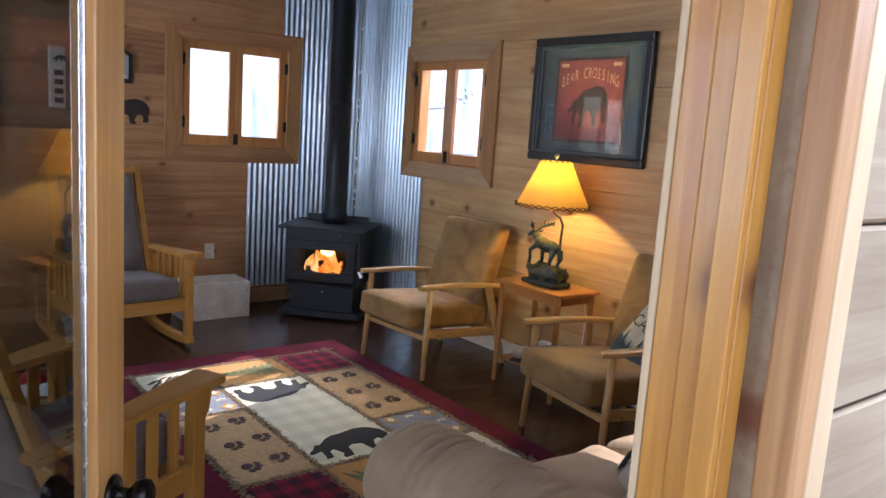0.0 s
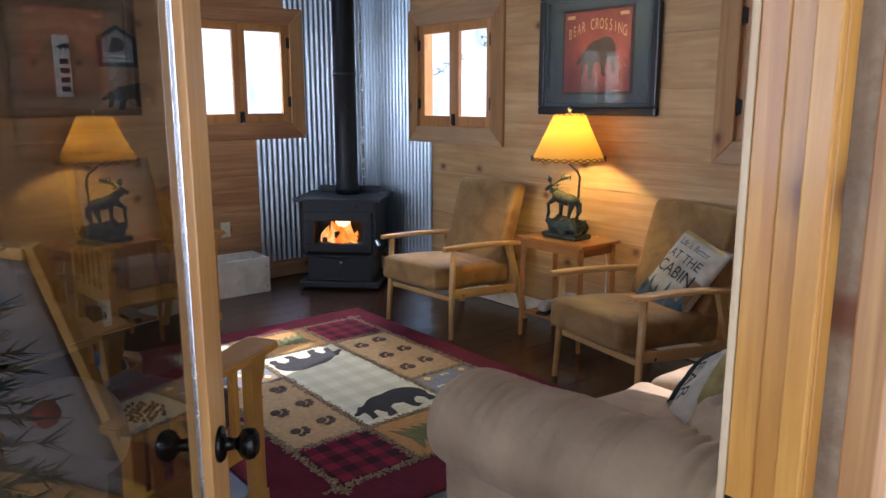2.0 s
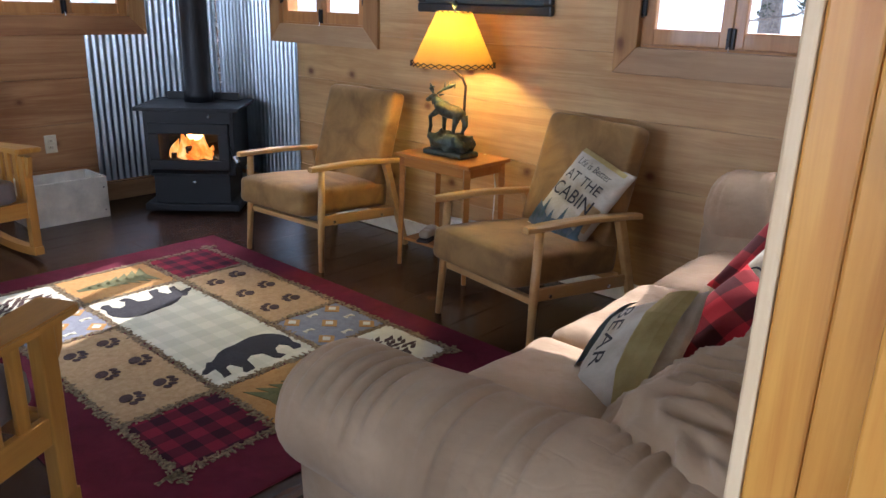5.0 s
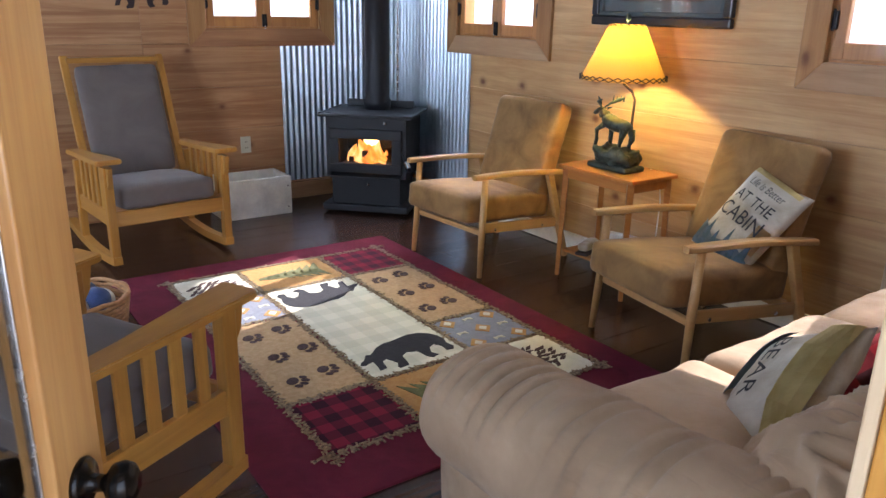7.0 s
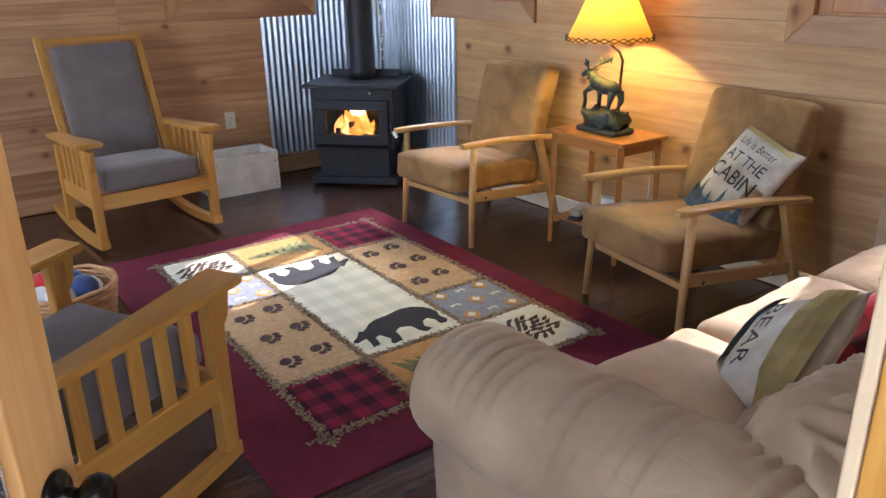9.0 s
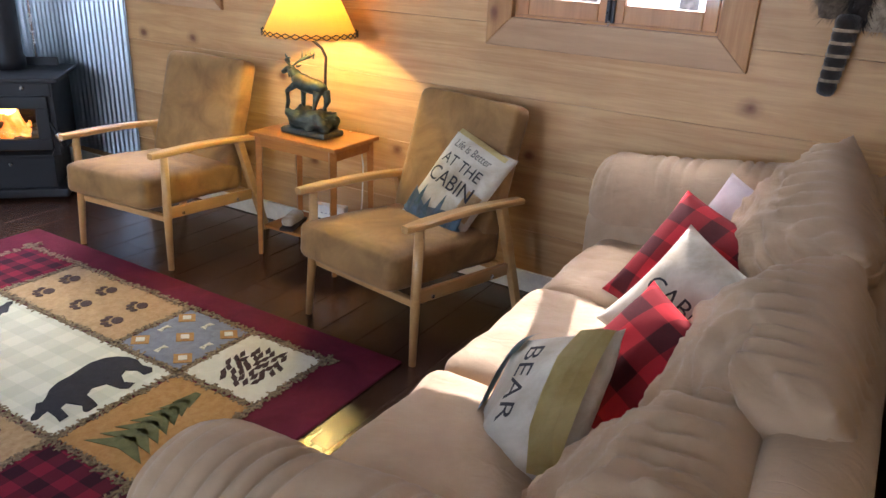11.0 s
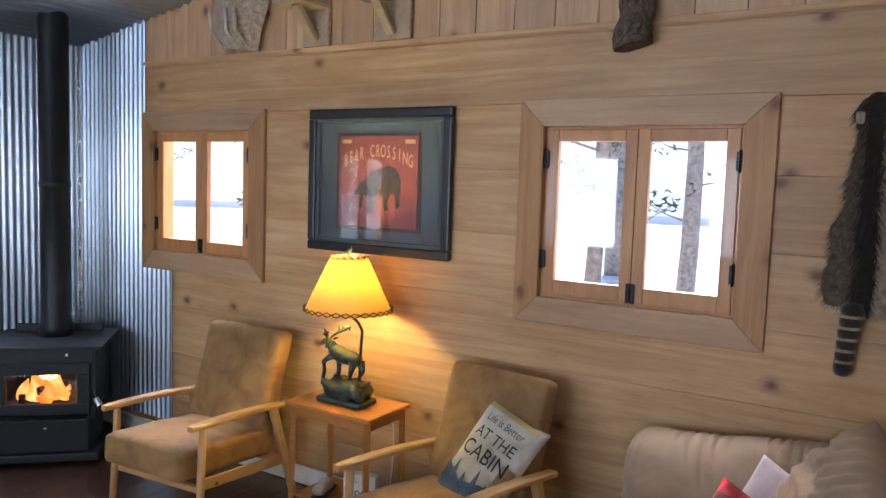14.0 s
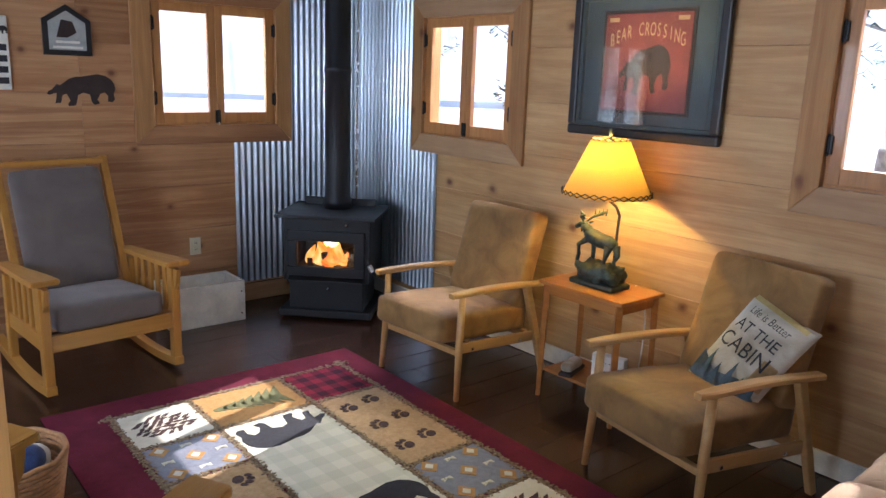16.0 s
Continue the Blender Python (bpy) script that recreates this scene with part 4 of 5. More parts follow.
# the cord behind the table
cord = part("lamp_cord", rod([(-0.12, -2.72, 0.632), (-0.07, -2.74, 0.61), (-0.05, -2.75, 0.45), (-0.045, -2.74, 0.25), (-0.04, -2.72, 0.12)], [0.004] * 5, 6), white_paint, smooth=True)
tagged(cord, "pale lamp cord hanging behind the side table", "cord")

sign = thing("block_sign", (-0.30, -2.74, 0.158), 14, "small white wooden block sign with dark lettering on the shelf", "sign")
part("block", box((0.045, 0.17, 0.15), (0, 0, 0.075), 0.004), white_paint, sign)
for txt, sz, z in (("Boot", 0.06, 0.062), ("- - - -", 0.035, 0.115), ("- - -", 0.035, 0.02)):
    wd = words(txt, sz)
    wd.transform(Matrix.Translation((-0.0238, 0, z)) @ Matrix.Rotation(radians(-90), 4, "Z") @ Matrix.Rotation(radians(90), 4, "X"))
    part("lettering", wd, ink, sign)
shoe = thing("slipper", (-0.33, -2.53, 0.158), 20, "pale slipper lying on the table's shelf", "slipper")
part("sole", soft_box((0.20, 0.075, 0.02), (0, 0, 0.012), 0.009, 6, 0.002), rust_metal, shoe, smooth=True)
part("upper", soft_box((0.16, 0.07, 0.05), (-0.01, 0, 0.045), 0.024, 8, 0.006), pillow_white, shoe, smooth=True)


# ---- printed cushion on the second armchair ----
def make_pillow(name, label, m, w, h, d, material, seed=0, category="cushion", group=""):
    p = new(name)
    p.matrix_world = m
    tagged(p, label, category, group)
    part("cover", pillow(w, h, d, seed), material, p, smooth=True)
    return p


def orient(at, right, up):
    r, u = Vector(right).normalized(), Vector(up).normalized()
    n3 = r.cross(u).normalized()
    u = n3.cross(r)
    return Matrix.Translation(at) @ Matrix((r, u, n3)).transposed().to_4x4()


pw, ph, pd = 0.34, 0.46, 0.12
p1 = make_pillow("cushion", "white printed cushion lettered about the cabin, on the armchair", orient((-0.38, -3.485, 0.565), (-0.10, -0.35, -0.10), (0.21, -0.08, 0.36)), pw, ph, pd, pillow_white, 2)
for txt, size, y, sq in (("Life is Better", 0.050, 0.150, 0.80), ("AT THE", 0.070, 0.078, 0.92), ("CABIN", 0.094, -0.002, 0.88)):
    part("lettering", on_pillow(words(txt, size, (0.004, y), sq), pw, ph, pd), ink, p1, "black lettering")
part("wash_print", on_pillow(shape([(-0.155, -0.21), (0.155, -0.21), (0.155, -0.13), (0.07, -0.10), (-0.04, -0.14), (-0.155, -0.09)], 0.001), pw, ph, pd, 0.003), slate, p1, "blue-grey printed hills")
part("mug_print", on_pillow(shape([(0.095, -0.10), (0.155, -0.10), (0.155, 0.02), (0.10, 0.02)], 0.001), pw, ph, pd, 0.003), tan_pile, p1, "tan printed mug")
for x, hh in ((-0.135, 0.08), (-0.085, 0.12), (-0.03, 0.09), (0.03, 0.13), (0.085, 0.10), (0.13, 0.14)):
    z = -0.20
    fir = [(x - 0.028, z), (x - 0.012, z + hh * 0.35), (x - 0.020, z + hh * 0.35), (x, z + hh * 1.2), (x + 0.020, z + hh * 0.35), (x + 0.012, z + hh * 0.35), (x + 0.028, z)]
    part("tree_print", on_pillow(shape(fir, 0.001), pw, ph, pd, 0.0045), blue_cloth, p1, "dark blue tree print")
part("band_print", on_pillow(shape([(-0.14, 0.190), (0.14, 0.190), (0.14, 0.212), (-0.14, 0.212)], 0.001), pw, ph, pd, 0.003), ochre_cloth, p1, "brown printed band")


# ---- picture on the wall ----
def make_picture():
    s = thing("framed_picture", (-0.005, -2.58, 1.715), 0, "large black framed poster behind glass lettered bear crossing", "picture")
    w, h = 0.90, 0.745
    # local x is depth, y runs along the wall, z up
    def ring(ow, oh, t, x0, x1, material, name, bev=0.006):
        for a, b, c, d in ((-ow / 2, ow / 2, oh / 2 - t, oh / 2), (-ow / 2, ow / 2, -oh / 2, -oh / 2 + t), (-ow / 2, -ow / 2 + t, -oh / 2 + t, oh / 2 - t), (ow / 2 - t, ow / 2, -oh / 2 + t, oh / 2 - t)):
            part(name, box((abs(x1 - x0), b - a, d - c), ((x0 + x1) / 2, (a + b) / 2, (c + d) / 2), bev), material, s)
    ring(w, h, 0.05, 0, -0.038, frame_black, "frame_bar", 0.01)
    ring(w - 0.098, h - 0.098, 0.022, -0.002, -0.028, mat_board, "inner_bar", 0.004)
    part("mount", box((0.004, w - 0.12, h - 0.12), (-0.004, 0, 0), 0), mat_board, s)
    part("print_border", box((0.003, 0.535, 0.50), (-0.0085, 0, 0.0), 0), rust_metal, s)
    pr = part("print", box((0.003, 0.50, 0.465), (-0.012, 0, 0.0), 0), print_red, s)
    R = Matrix.Rotation(radians(-90), 4, "Z") @ Matrix.Rotation(radians(90), 4, "X")
    for i, ch in enumerate("BEAR CROSSING"):
        f = (i - 6) / 6
        wd = words(ch, 0.072, (0, 0), 0.62)
        wd.transform(Matrix.Translation((-0.0142, -f * 0.205, 0.145 - 0.05 * f * f + 0.01)) @ R @ Matrix.Diagonal((1, 1.25, 1, 1)))
        part("letter", wd, print_gold, pr)
    bb = shape([(x * 0.30 - 0.15, y * 0.26 - 0.16) for x, y in BEAR], 0.001)
    bb.transform(Matrix.Translation((-0.0145, 0, 0)) @ R)
    part("bear_print", bb, rust_metal, pr)
    for y in (-0.2, 0.2):
        part("corner_flourish", box((0.001, 0.06, 0.02), (-0.0142, y, 0.205), 0), print_gold, pr)
    g = part("pane", box((0.003, w - 0.10, h - 0.10), (-0.024, 0, 0), 0), picture_glass, s)
    g.visible_shadow = False
    return s


make_picture()


# ---- raccoon pelt ----
def make_pelt():
    s = thing("fur_pelt", (-0.012, -4.785, 2.09), 0, "hanging raccoon pelt with dark back and ringed tail", "fur pelt")

    def hide(name, outline, material, depth, seed, strands):
        bm = bmesh.new()
        n = 30
        rings = []
        for i in range(n + 1):
            f = i / n
            z, a, b = outline(f)
            row = []
            for k in range(9):
                q = k / 8
                y = a + (b - a) * q + 0.010 * noise.noise(Vector((f * 9, q * 3, seed)))
                x = -depth * math.sin(math.pi * q) ** 0.6 - 0.01 * noise.noise(Vector((f * 14, q * 8, seed)))
                row.append(bm.verts.new((x, y, z)))
            rings.append(row)
        for r, t in zip(rings, rings[1:]):
            for k in range(8):
                bm.faces.new((r[k], t[k], t[k + 1], r[k + 1]))
        rnd = random.Random(int(seed * 10))
        for _ in range(strands):
            f, q = rnd.random(), rnd.random()
            z, a, b = outline(f)
            p = Vector((-depth * math.sin(math.pi * q) ** 0.6 - 0.002, a + (b - a) * q, z))
            side = (q - 0.5) * 0.05 + rnd.uniform(-0.008, 0.008)
            tip = p + Vector((-rnd.uniform(0.004, 0.016), side, -rnd.uniform(0.015, 0.04)))
            w = Vector((0, 0.0016, 0))
            bm.faces.new((bm.verts.new(p - w), bm.verts.new(p + w), bm.verts.new(tip)))
        return part(name, bm, material, s)

    def flank(f, side):
        reach = 0.050 + 0.095 * min(1.0, f * 1.35) ** 1.3 + (0.012 * math.sin(23 * f) if f > 0.35 else 0)
        if side > 0:
            return -0.05 - 0.72 * f, 0.02, reach * 0.92
        return -0.05 - 0.75 * f, -reach * 1.12, 0.01

    hide("dark_flank", lambda f: flank(f, 1), fur_brown, 0.022, 1.0, 1700)
    hide("pale_flank", lambda f: flank(f, -1), fur_grey, 0.022, 4.0, 1700)
    hide("back_stripe", lambda f: (-0.03 - 0.76 * f, -0.045 + 0.01 * f, 0.05 + 0.005 * f), fur_dark, 0.036, 2.0, 1600)
    hide("head", lambda f: (0.0 - 0.14 * f, -0.022 - 0.055 * math.sin(math.pi * min(1, f * 0.9)), 0.022 + 0.055 * math.sin(math.pi * min(1, f * 0.9))), fur_dark, 0.035, 3.0, 500)
    for y in (-0.05, 0.055):
        part("cheek_patch", soft_box((0.02, 0.035, 0.05), (-0.035, y, -0.09), 0.009, 5, 0.006, y * 30), fur_grey, s, smooth=True)
    for k in range(6):
        z0, z1 = -0.76 - 0.042 * k, -0.76 - 0.042 * (k + 1)
        r = 0.042 - 0.002 * k
        part("tail_ring", rod([(-0.022, 0.03 + 0.004 * k, z0), (-0.03, 0.03 + 0.004 * k, (z0 + z1) / 2), (-0.022, 0.034 + 0.004 * k, z1)], [r * 0.9, r, r * 0.88], 10), fur_dark, s, smooth=True)
        if k < 5:
            part("tail_band", rod([(-0.024, 0.032 + 0.004 * k, z1 + 0.006), (-0.024, 0.032 + 0.004 * k, z1 - 0.005)], [r * 1.0, r * 1.0], 10), fur_grey, s, "pale tail band", True)
    return s


make_pelt()


# ---- mission rocking chairs ----
def make_rocker():
    """Faces -y; front posts at y = -0.30, x = +-0.31."""
    c = thing("rocking_chair", label="golden oak mission rocking chair with grey upholstered seat and back", category="rocking chair", group="oak rocking chairs")
    for x in (-0.325, 0.325):
        sx = math.copysign(1, x)
        part("front_post", bar((x, -0.29, 0.045), (x, -0.29, 0.575), 0.045, 0.055, 0.005), oak_z, c)
        part("corbel", shape([(0, 0), (0.03, 0.04), (0.045, 0.12), (0, 0.12)], 0.022, None, Matrix.Translation((x - 0.011 if sx > 0 else x - 0.011, -0.315, 0.455)) @ Matrix(((0, 0, 1, 0), (-1, 0, 0, 0), (0, 1, 0, 0), (0, 0, 0, 1)))), oak_z, c)
        part("back_post", bar((x, 0.27, 0.05), (x, 0.25, 0.53), 0.042, 0.05, 0.005), oak_z, c)
        arm = bmesh.new()
        shape([(-0.060, -0.37), (0.058, -0.37), (0.066, -0.355), (0.062, -0.20), (0.042, 0.05), (0.036, 0.33), (-0.036, 0.33), (-0.050, 0.05), (-0.066, -0.20), (-0.068, -0.355)], 0.026, arm)
        arm.transform(Matrix.Translation((x, 0, 0.575)) @ Matrix.Rotation(radians(-3.5), 4, "X"))
        bmesh.ops.bevel(arm, geom=[e for e in arm.edges if e.is_boundary or e.calc_face_angle(0) > 0.6], offset=0.005, segments=2, affect="EDGES")
        part("arm", arm, oak_y, c)
        part("side_rail", box((0.024, 0.52, 0.085), (x, -0.01, 0.285), 0.004), oak_y, c)
        for k in range(5):
            y = -0.19 + 0.09 * k
            part("side_slat", box((0.014, 0.042, 0.255), (x, y, 0.445), 0.003), oak_z, c)
        rk = bmesh.new()
        n = 16
        rings = []
        for i in range(n + 1):
            y = -0.325 + 0.855 * i / n
            z = 0.012 + 0.22 * (y - 0.0) ** 2
            rings.append([rk.verts.new((x + a * 0.024, y, z + b)) for a, b in ((-1, 0), (1, 0), (1, 0.045), (-1, 0.045))])
        for r, s in zip(rings, rings[1:]):
            for k in range(4):
                rk.faces.new((r[k], r[(k + 1) % 4], s[(k + 1) % 4], s[k]))
        rk.faces.new(rings[0][::-1])
        rk.faces.new(rings[-1])
        part("rocker", rk, oak_y, c)
        part("back_stile", bar((x * 0.86, 0.20, 0.36), (x * 0.86, 0.46, 1.10), 0.042, 0.032, 0.005), oak_z, c)
    part("front_rail", box((0.63, 0.026, 0.085), (0, -0.29, 0.285), 0.004), oak, c)
    part("back_rail", box((0.63, 0.026, 0.085), (0, 0.26, 0.285), 0.004), oak, c)
    part("back_top_rail", bar((-0.27, 0.452, 1.075), (0.27, 0.452, 1.075), 0.055, 0.032, 0.005), oak, c)
    part("seat_cushion", soft_box((0.53, 0.54, 0.13), (0, -0.04, 0.375), 0.035, 12, 0.006, 6.0, Matrix.Rotation(radians(-4), 4, "X"), 4, 0.02), grey_cloth, c, smooth=True)
    part("back_cushion", soft_box((0.475, 0.07, 0.66), (0, 0.315, 0.73), 0.028, 12, 0.005, 7.0, Matrix.Rotation(radians(-19), 4, "X"), 4), grey_cloth, c, smooth=True)
    return c


rocker = make_rocker()
rocker.matrix_world = pose(-2.155, -0.73, 0, 0, 0, 5.5)
rocker_b = copy_thing(rocker, pose(-3.0, -3.13, 0, 0, 0, 118.2))
tagged(rocker_b, "golden oak mission rocking chair with slatted arms, beside the open door")


# ---- crate, outlet, wall ornaments ----
crate = thing("wooden_crate", (-1.375, -0.255, 0.0), 0, "open worn white-painted wooden crate on the floor", "crate")
for sx, sy, x, y in ((0.49, 0.018, 0, -0.141), (0.49, 0.018, 0, 0.141), (0.018, 0.264, -0.236, 0), (0.018, 0.264, 0.236, 0)):
    part("side", box((sx, sy, 0.27), (x, y, 0.135), 0.003), white_paint, crate)
part("bottom", box((0.454, 0.264, 0.014), (0, 0, 0.012), 0), white_paint, crate)
for x, z in ((-0.22, 0.05), (-0.22, 0.2), (0.22, 0.05), (0.22, 0.2)):
    part("nail_head", rod([(x, -0.148, z), (x, -0.1515, z)], [0.006, 0.005], 8), rust_metal, crate)

outlet = thing("wall_outlet", (-1.297, -0.001, 0.44), 0, "ivory duplex wall outlet on the pine wall", "outlet")
part("plate", box((0.075, 0.008, 0.118), (0, -0.004, 0), 0.003), ivory, outlet)
for z in (-0.022, 0.022):
    rc = part("receptacle", soft_box((0.034, 0.006, 0.028), (0, -0.009, z), 0.003, 4, 0), ivory, outlet)
    for x in (-0.006, 0.006):
        part("slot", box((0.003, 0.002, 0.010), (x, -0.0128, z), 0), ink, rc)

bear = shape([(x * 0.38, y * 0.20) for x, y in BEAR], 0.006)
bear.transform(Matrix.Translation((-2.135, -0.001, 1.37)) @ Matrix.Rotation(radians(90), 4, "X"))
ob = part("bear_cutout", bear, rust_metal)
tagged(ob, "dark brown metal bear silhouette hung on the wall", "wall ornament")

house = thing("house_plaque", (-2.005, -0.001, 1.66), 0, "small dark house-shaped plaque with a pale picture", "wall ornament")
hp = shape([(-0.13, 0), (0.13, 0), (0.13, 0.20), (0.0, 0.285), (-0.13, 0.20)], 0.018)
hp.transform(Matrix.Rotation(radians(90), 4, "X"))
part("board", hp, frame_black, house)
hp = shape([(-0.10, 0.03), (0.10, 0.03), (0.10, 0.185), (0.0, 0.25), (-0.10, 0.185)], 0.002)
hp.transform(Matrix.Translation((0, -0.0185, 0)) @ Matrix.Rotation(radians(90), 4, "X"))
part("picture", hp, grey_paint, house)
for w, z in ((0.13, 0.075), (0.16, 0.045)):
    part("lettering_bar", box((w, 0.002, 0.014), (0, -0.0218, z), 0), white_paint, house)
hp = shape([(-0.06, 0.10), (0.0, 0.10), (0.05, 0.13), (0.03, 0.19), (-0.03, 0.20)], 0.001)
hp.transform(Matrix.Translation((0, -0.0215, 0)) @ Matrix.Rotation(radians(90), 4, "X"))
part("figure", hp, rust_metal, house)

tall = thing("tall_plaque", (-2.36, -0.001, 1.46), 0, "pale upright plaque with dark lettering and a small bear", "wall ornament")
part("board", box((0.10, 0.016, 0.40), (0, -0.009, 0.20), 0.004), white_paint, tall)
for k in range(4):
    part("lettering_bar", box((0.055, 0.002, 0.035), (0.01, -0.0185, 0.05 + 0.06 * k), 0), ink, tall)
bb = shape([(x * 0.08 - 0.03, y * 0.05 + 0.30) for x, y in BEAR], 0.002)
bb.transform(Matrix.Translation((0, -0.0175, 0)) @ Matrix.Rotation(radians(90), 4, "X"))
part("bear", bb, ink, tall)

# ---- basket of yarn ----
basket = thing("wicker_basket", (-2.80, -2.02, 0.0), 0, "round wicker basket filled with wool beside the rug", "basket")
for k in range(13):
    z = 0.012 + 0.019 * k
    r = 0.165 + 0.003 * k
    ring = [(r * math.cos(a), r * math.sin(a), z + 0.004 * math.sin(9 * a + math.pi * k)) for a in [2 * math.pi * q / 36 for q in range(37)]]
    part("weave", rod(ring, [0.010] * 37, 6, cap=False), wicker, basket, smooth=True)
part("base", lathe([(0.0, 0.006), (0.165, 0.006), (0.165, 0.016), (0.0, 0.016)], 24), wicker, basket)
rnd = random.Random(4)
for i, mt in enumerate((yarn_white, yarn_blue, yarn_red, yarn_white, yarn_white, yarn_blue)):
    a = i * 1.1
    bl = ball((0.09 * math.cos(a), 0.09 * math.sin(a), 0.20 + 0.015 * (i % 3)), 0.06, (1, 1, 0.9), None, 16)
    yb = part("yarn_ball", bl, mt, basket, smooth=True)


# ---- sofa along the south wall ----
def loose_cushion(w, h, d, seed, n=64):
    """A slack back cushion in its own xy plane, with creases running in from its seam. Returns the mesh and the line of the seam."""
    bm = bmesh.new()
    for side in (1, -1):
        grid = []
        for j in range(n + 1):
            row = []
            for i in range(n + 1):
                u, v = 2 * i / n - 1, 2 * j / n - 1
                x, y = pillow_xy(u, v, w, h)
                rim = max(abs(u), abs(v))
                across = x if abs(v) > abs(u) else y
                fall = math.exp(-((rim - 0.80) / 0.20) ** 2) * (1 - rim ** 14)
                pull = math.sin(across * 95 + 5 * noise.noise(Vector((u * 2 + seed, v * 2, side)))) * fall * 0.016
                q = Vector((x * 5.0 + y * 2.5 + seed, y * 13.0 - x * 4.0, side * 2))
                ridge = (1 - abs(noise.noise(q)) * 3.0) * 0.020 * (1 - rim ** 3) + (1 - abs(noise.noise(q * 2.1)) * 3.0) * 0.007 * (1 - rim ** 6)
                lump = noise.noise(Vector((x * 5 + seed, y * 5, side * 5))) * 0.030 * (1 - rim ** 4)
                row.append(bm.verts.new((x, y, side * (pillow_height(u, v, d) + pull + ridge + lump) if rim < 1 else 0.006 * math.sin(9 * (u + v) + seed))))
            grid.append(row)
        for j in range(n):
            for i in range(n):
                f = (grid[j][i], grid[j][i + 1], grid[j + 1][i + 1], grid[j + 1][i])
                bm.faces.new(f if side > 0 else f[::-1])
    bmesh.ops.remove_doubles(bm, verts=bm.verts[:], dist=0.0004)
    line = []
    for k in range(61):
        u = -0.97 + 1.94 * k / 60
        x, y = pillow_xy(u, 0.80, w, h)
        line.append(Vector((x, y + 0.004 * noise.noise(Vector((u * 4, seed, 0))), pillow_height(u, 0.80, d) + 0.012 * (1 - u ** 4))))
    return bm, line



def make_sofa():
    s = thing("sofa", (0, 0, 0), 0, "taupe microsuede sofa with rolled arms and loose back cushions", "sofa")
    part("base", soft_box((1.95, 0.90, 0.24), (-1.18, -4.58, 0.20), 0.04, 10, 0.006, 1.0), sofa_cloth, s, smooth=True)
    for x in (-2.2, -0.16):
        for y in (-4.1, -4.95):
            part("foot", rod([(x, y, 0), (x, y, 0.08)], [0.025, 0.035], 10), rust_metal, s)
    part("back_frame", soft_box((2.1, 0.20, 0.66), (-1.18, -4.98, 0.41), 0.08, 12, 0.008, 2.0), sofa_cloth, s, smooth=True)
    for k in range(3):
        x = -1.79 + 0.61 * k
        part("seat_cushion", soft_box((0.605, 0.74, 0.16), (x, -4.45, 0.40), 0.055, 30, 0.014, 3.0 + k, None, 5, 0.035), sofa_cloth, s, smooth=True)

    def arm(x, r, panel_w, low, high):
        """Rolled arm with gathers across the roll, running front to back."""
        bm = bmesh.new()
        n, sides = 160, 40
        rings = []
        y0, y1 = (-3.95 if x < -1 else -4.03), -5.0
        for i in range(n + 1):
            f = i / n
            y = y0 + (y1 - y0) * f
            end = min(1.0, (f * 11)) if f < 0.09 else 1.0
            shrink = math.sqrt(max(0.0, 1 - (1 - end) ** 2)) * 0.35 + 0.65 if f > 0 else 0.45
            rise = low + (high - low) * min(1.0, f * 1.25)
            ring = []
            for k in range(sides):
                a = 2 * math.pi * k / sides
                wander = 5.0 * noise.noise(Vector((f * 3, a * 0.5, x)))
                crease = (0.5 + 0.5 * math.sin(150 * f + 1.6 * math.sin(a) + wander)) ** 3
                amount = max(0.0, noise.noise(Vector((f * 8, a * 0.7, x + 3))) + 0.22)
                fold = -0.022 * crease * amount * max(0.0, math.sin(a) + 0.25) + 0.010 * noise.noise(Vector((f * 6, a * 1.2, x)))
                rr = (r + fold) * shrink
                ring.append(bm.verts.new((x + 1.0 * rr * math.cos(a), y, rise - 0.93 * r + 0.93 * rr * math.sin(a))))
            rings.append(ring)
        for p, q in zip(rings, rings[1:]):
            for k in range(sides):
                bm.faces.new((p[k], q[k], q[(k + 1) % sides], p[(k + 1) % sides]))
        bm.faces.new(rings[0])
        bm.faces.new(rings[-1][::-1])
        bmesh.ops.recalc_face_normals(bm, faces=bm.faces[:])
        a = part("arm_roll", bm, sofa_cloth, s, "gathered rolled arm", True)
        part("arm_panel", soft_box((panel_w, 0.96, 0.52), (x, -4.51, 0.32), 0.03, 12, 0.008, 5.0 + x), sofa_cloth, s, smooth=True)
        seam = rod([(x - r * 0.80 * (1 if x < -1 else -1), -4.02 - 0.085 * k, low - 0.215 + (high - low) * k / 9) for k in range(12)], [0.005] * 12, 6)
        part("seam", seam, rust_metal, a, "dark stitched seam", True)

    arm(-2.225, 0.165, 0.26, 0.655, 0.72)
    arm(-0.20, 0.165, 0.26, 0.775, 0.86)
    for k, (at, right, up, w, h) in enumerate((((-1.93, -4.76, 0.53), (1, 0.10, -0.04), (0.02, -0.60, 0.78), 0.70, 0.50), ((-1.36, -4.84, 0.60), (1, 0.04, 0.06), (0.0, -0.52, 0.86), 0.74, 0.54),
                                               ((-0.68, -4.80, 0.675), (1, 0.16, 0.22), (-0.10, -0.42, 0.90), 0.72, 0.58))):
        m4 = orient(at, right, up)
        bm, edge = loose_cushion(w, h, 0.36, 11.0 + k)
        bm.transform(m4)
        bc = part("back_cushion", bm, sofa_cloth, s, "plump wrinkled loose back cushion", True)
        part("seam", rod([m4 @ p for p in edge], [0.0045] * len(edge), 6), sofa_cloth, bc, "stitched piping", True)
    return s


make_sofa()

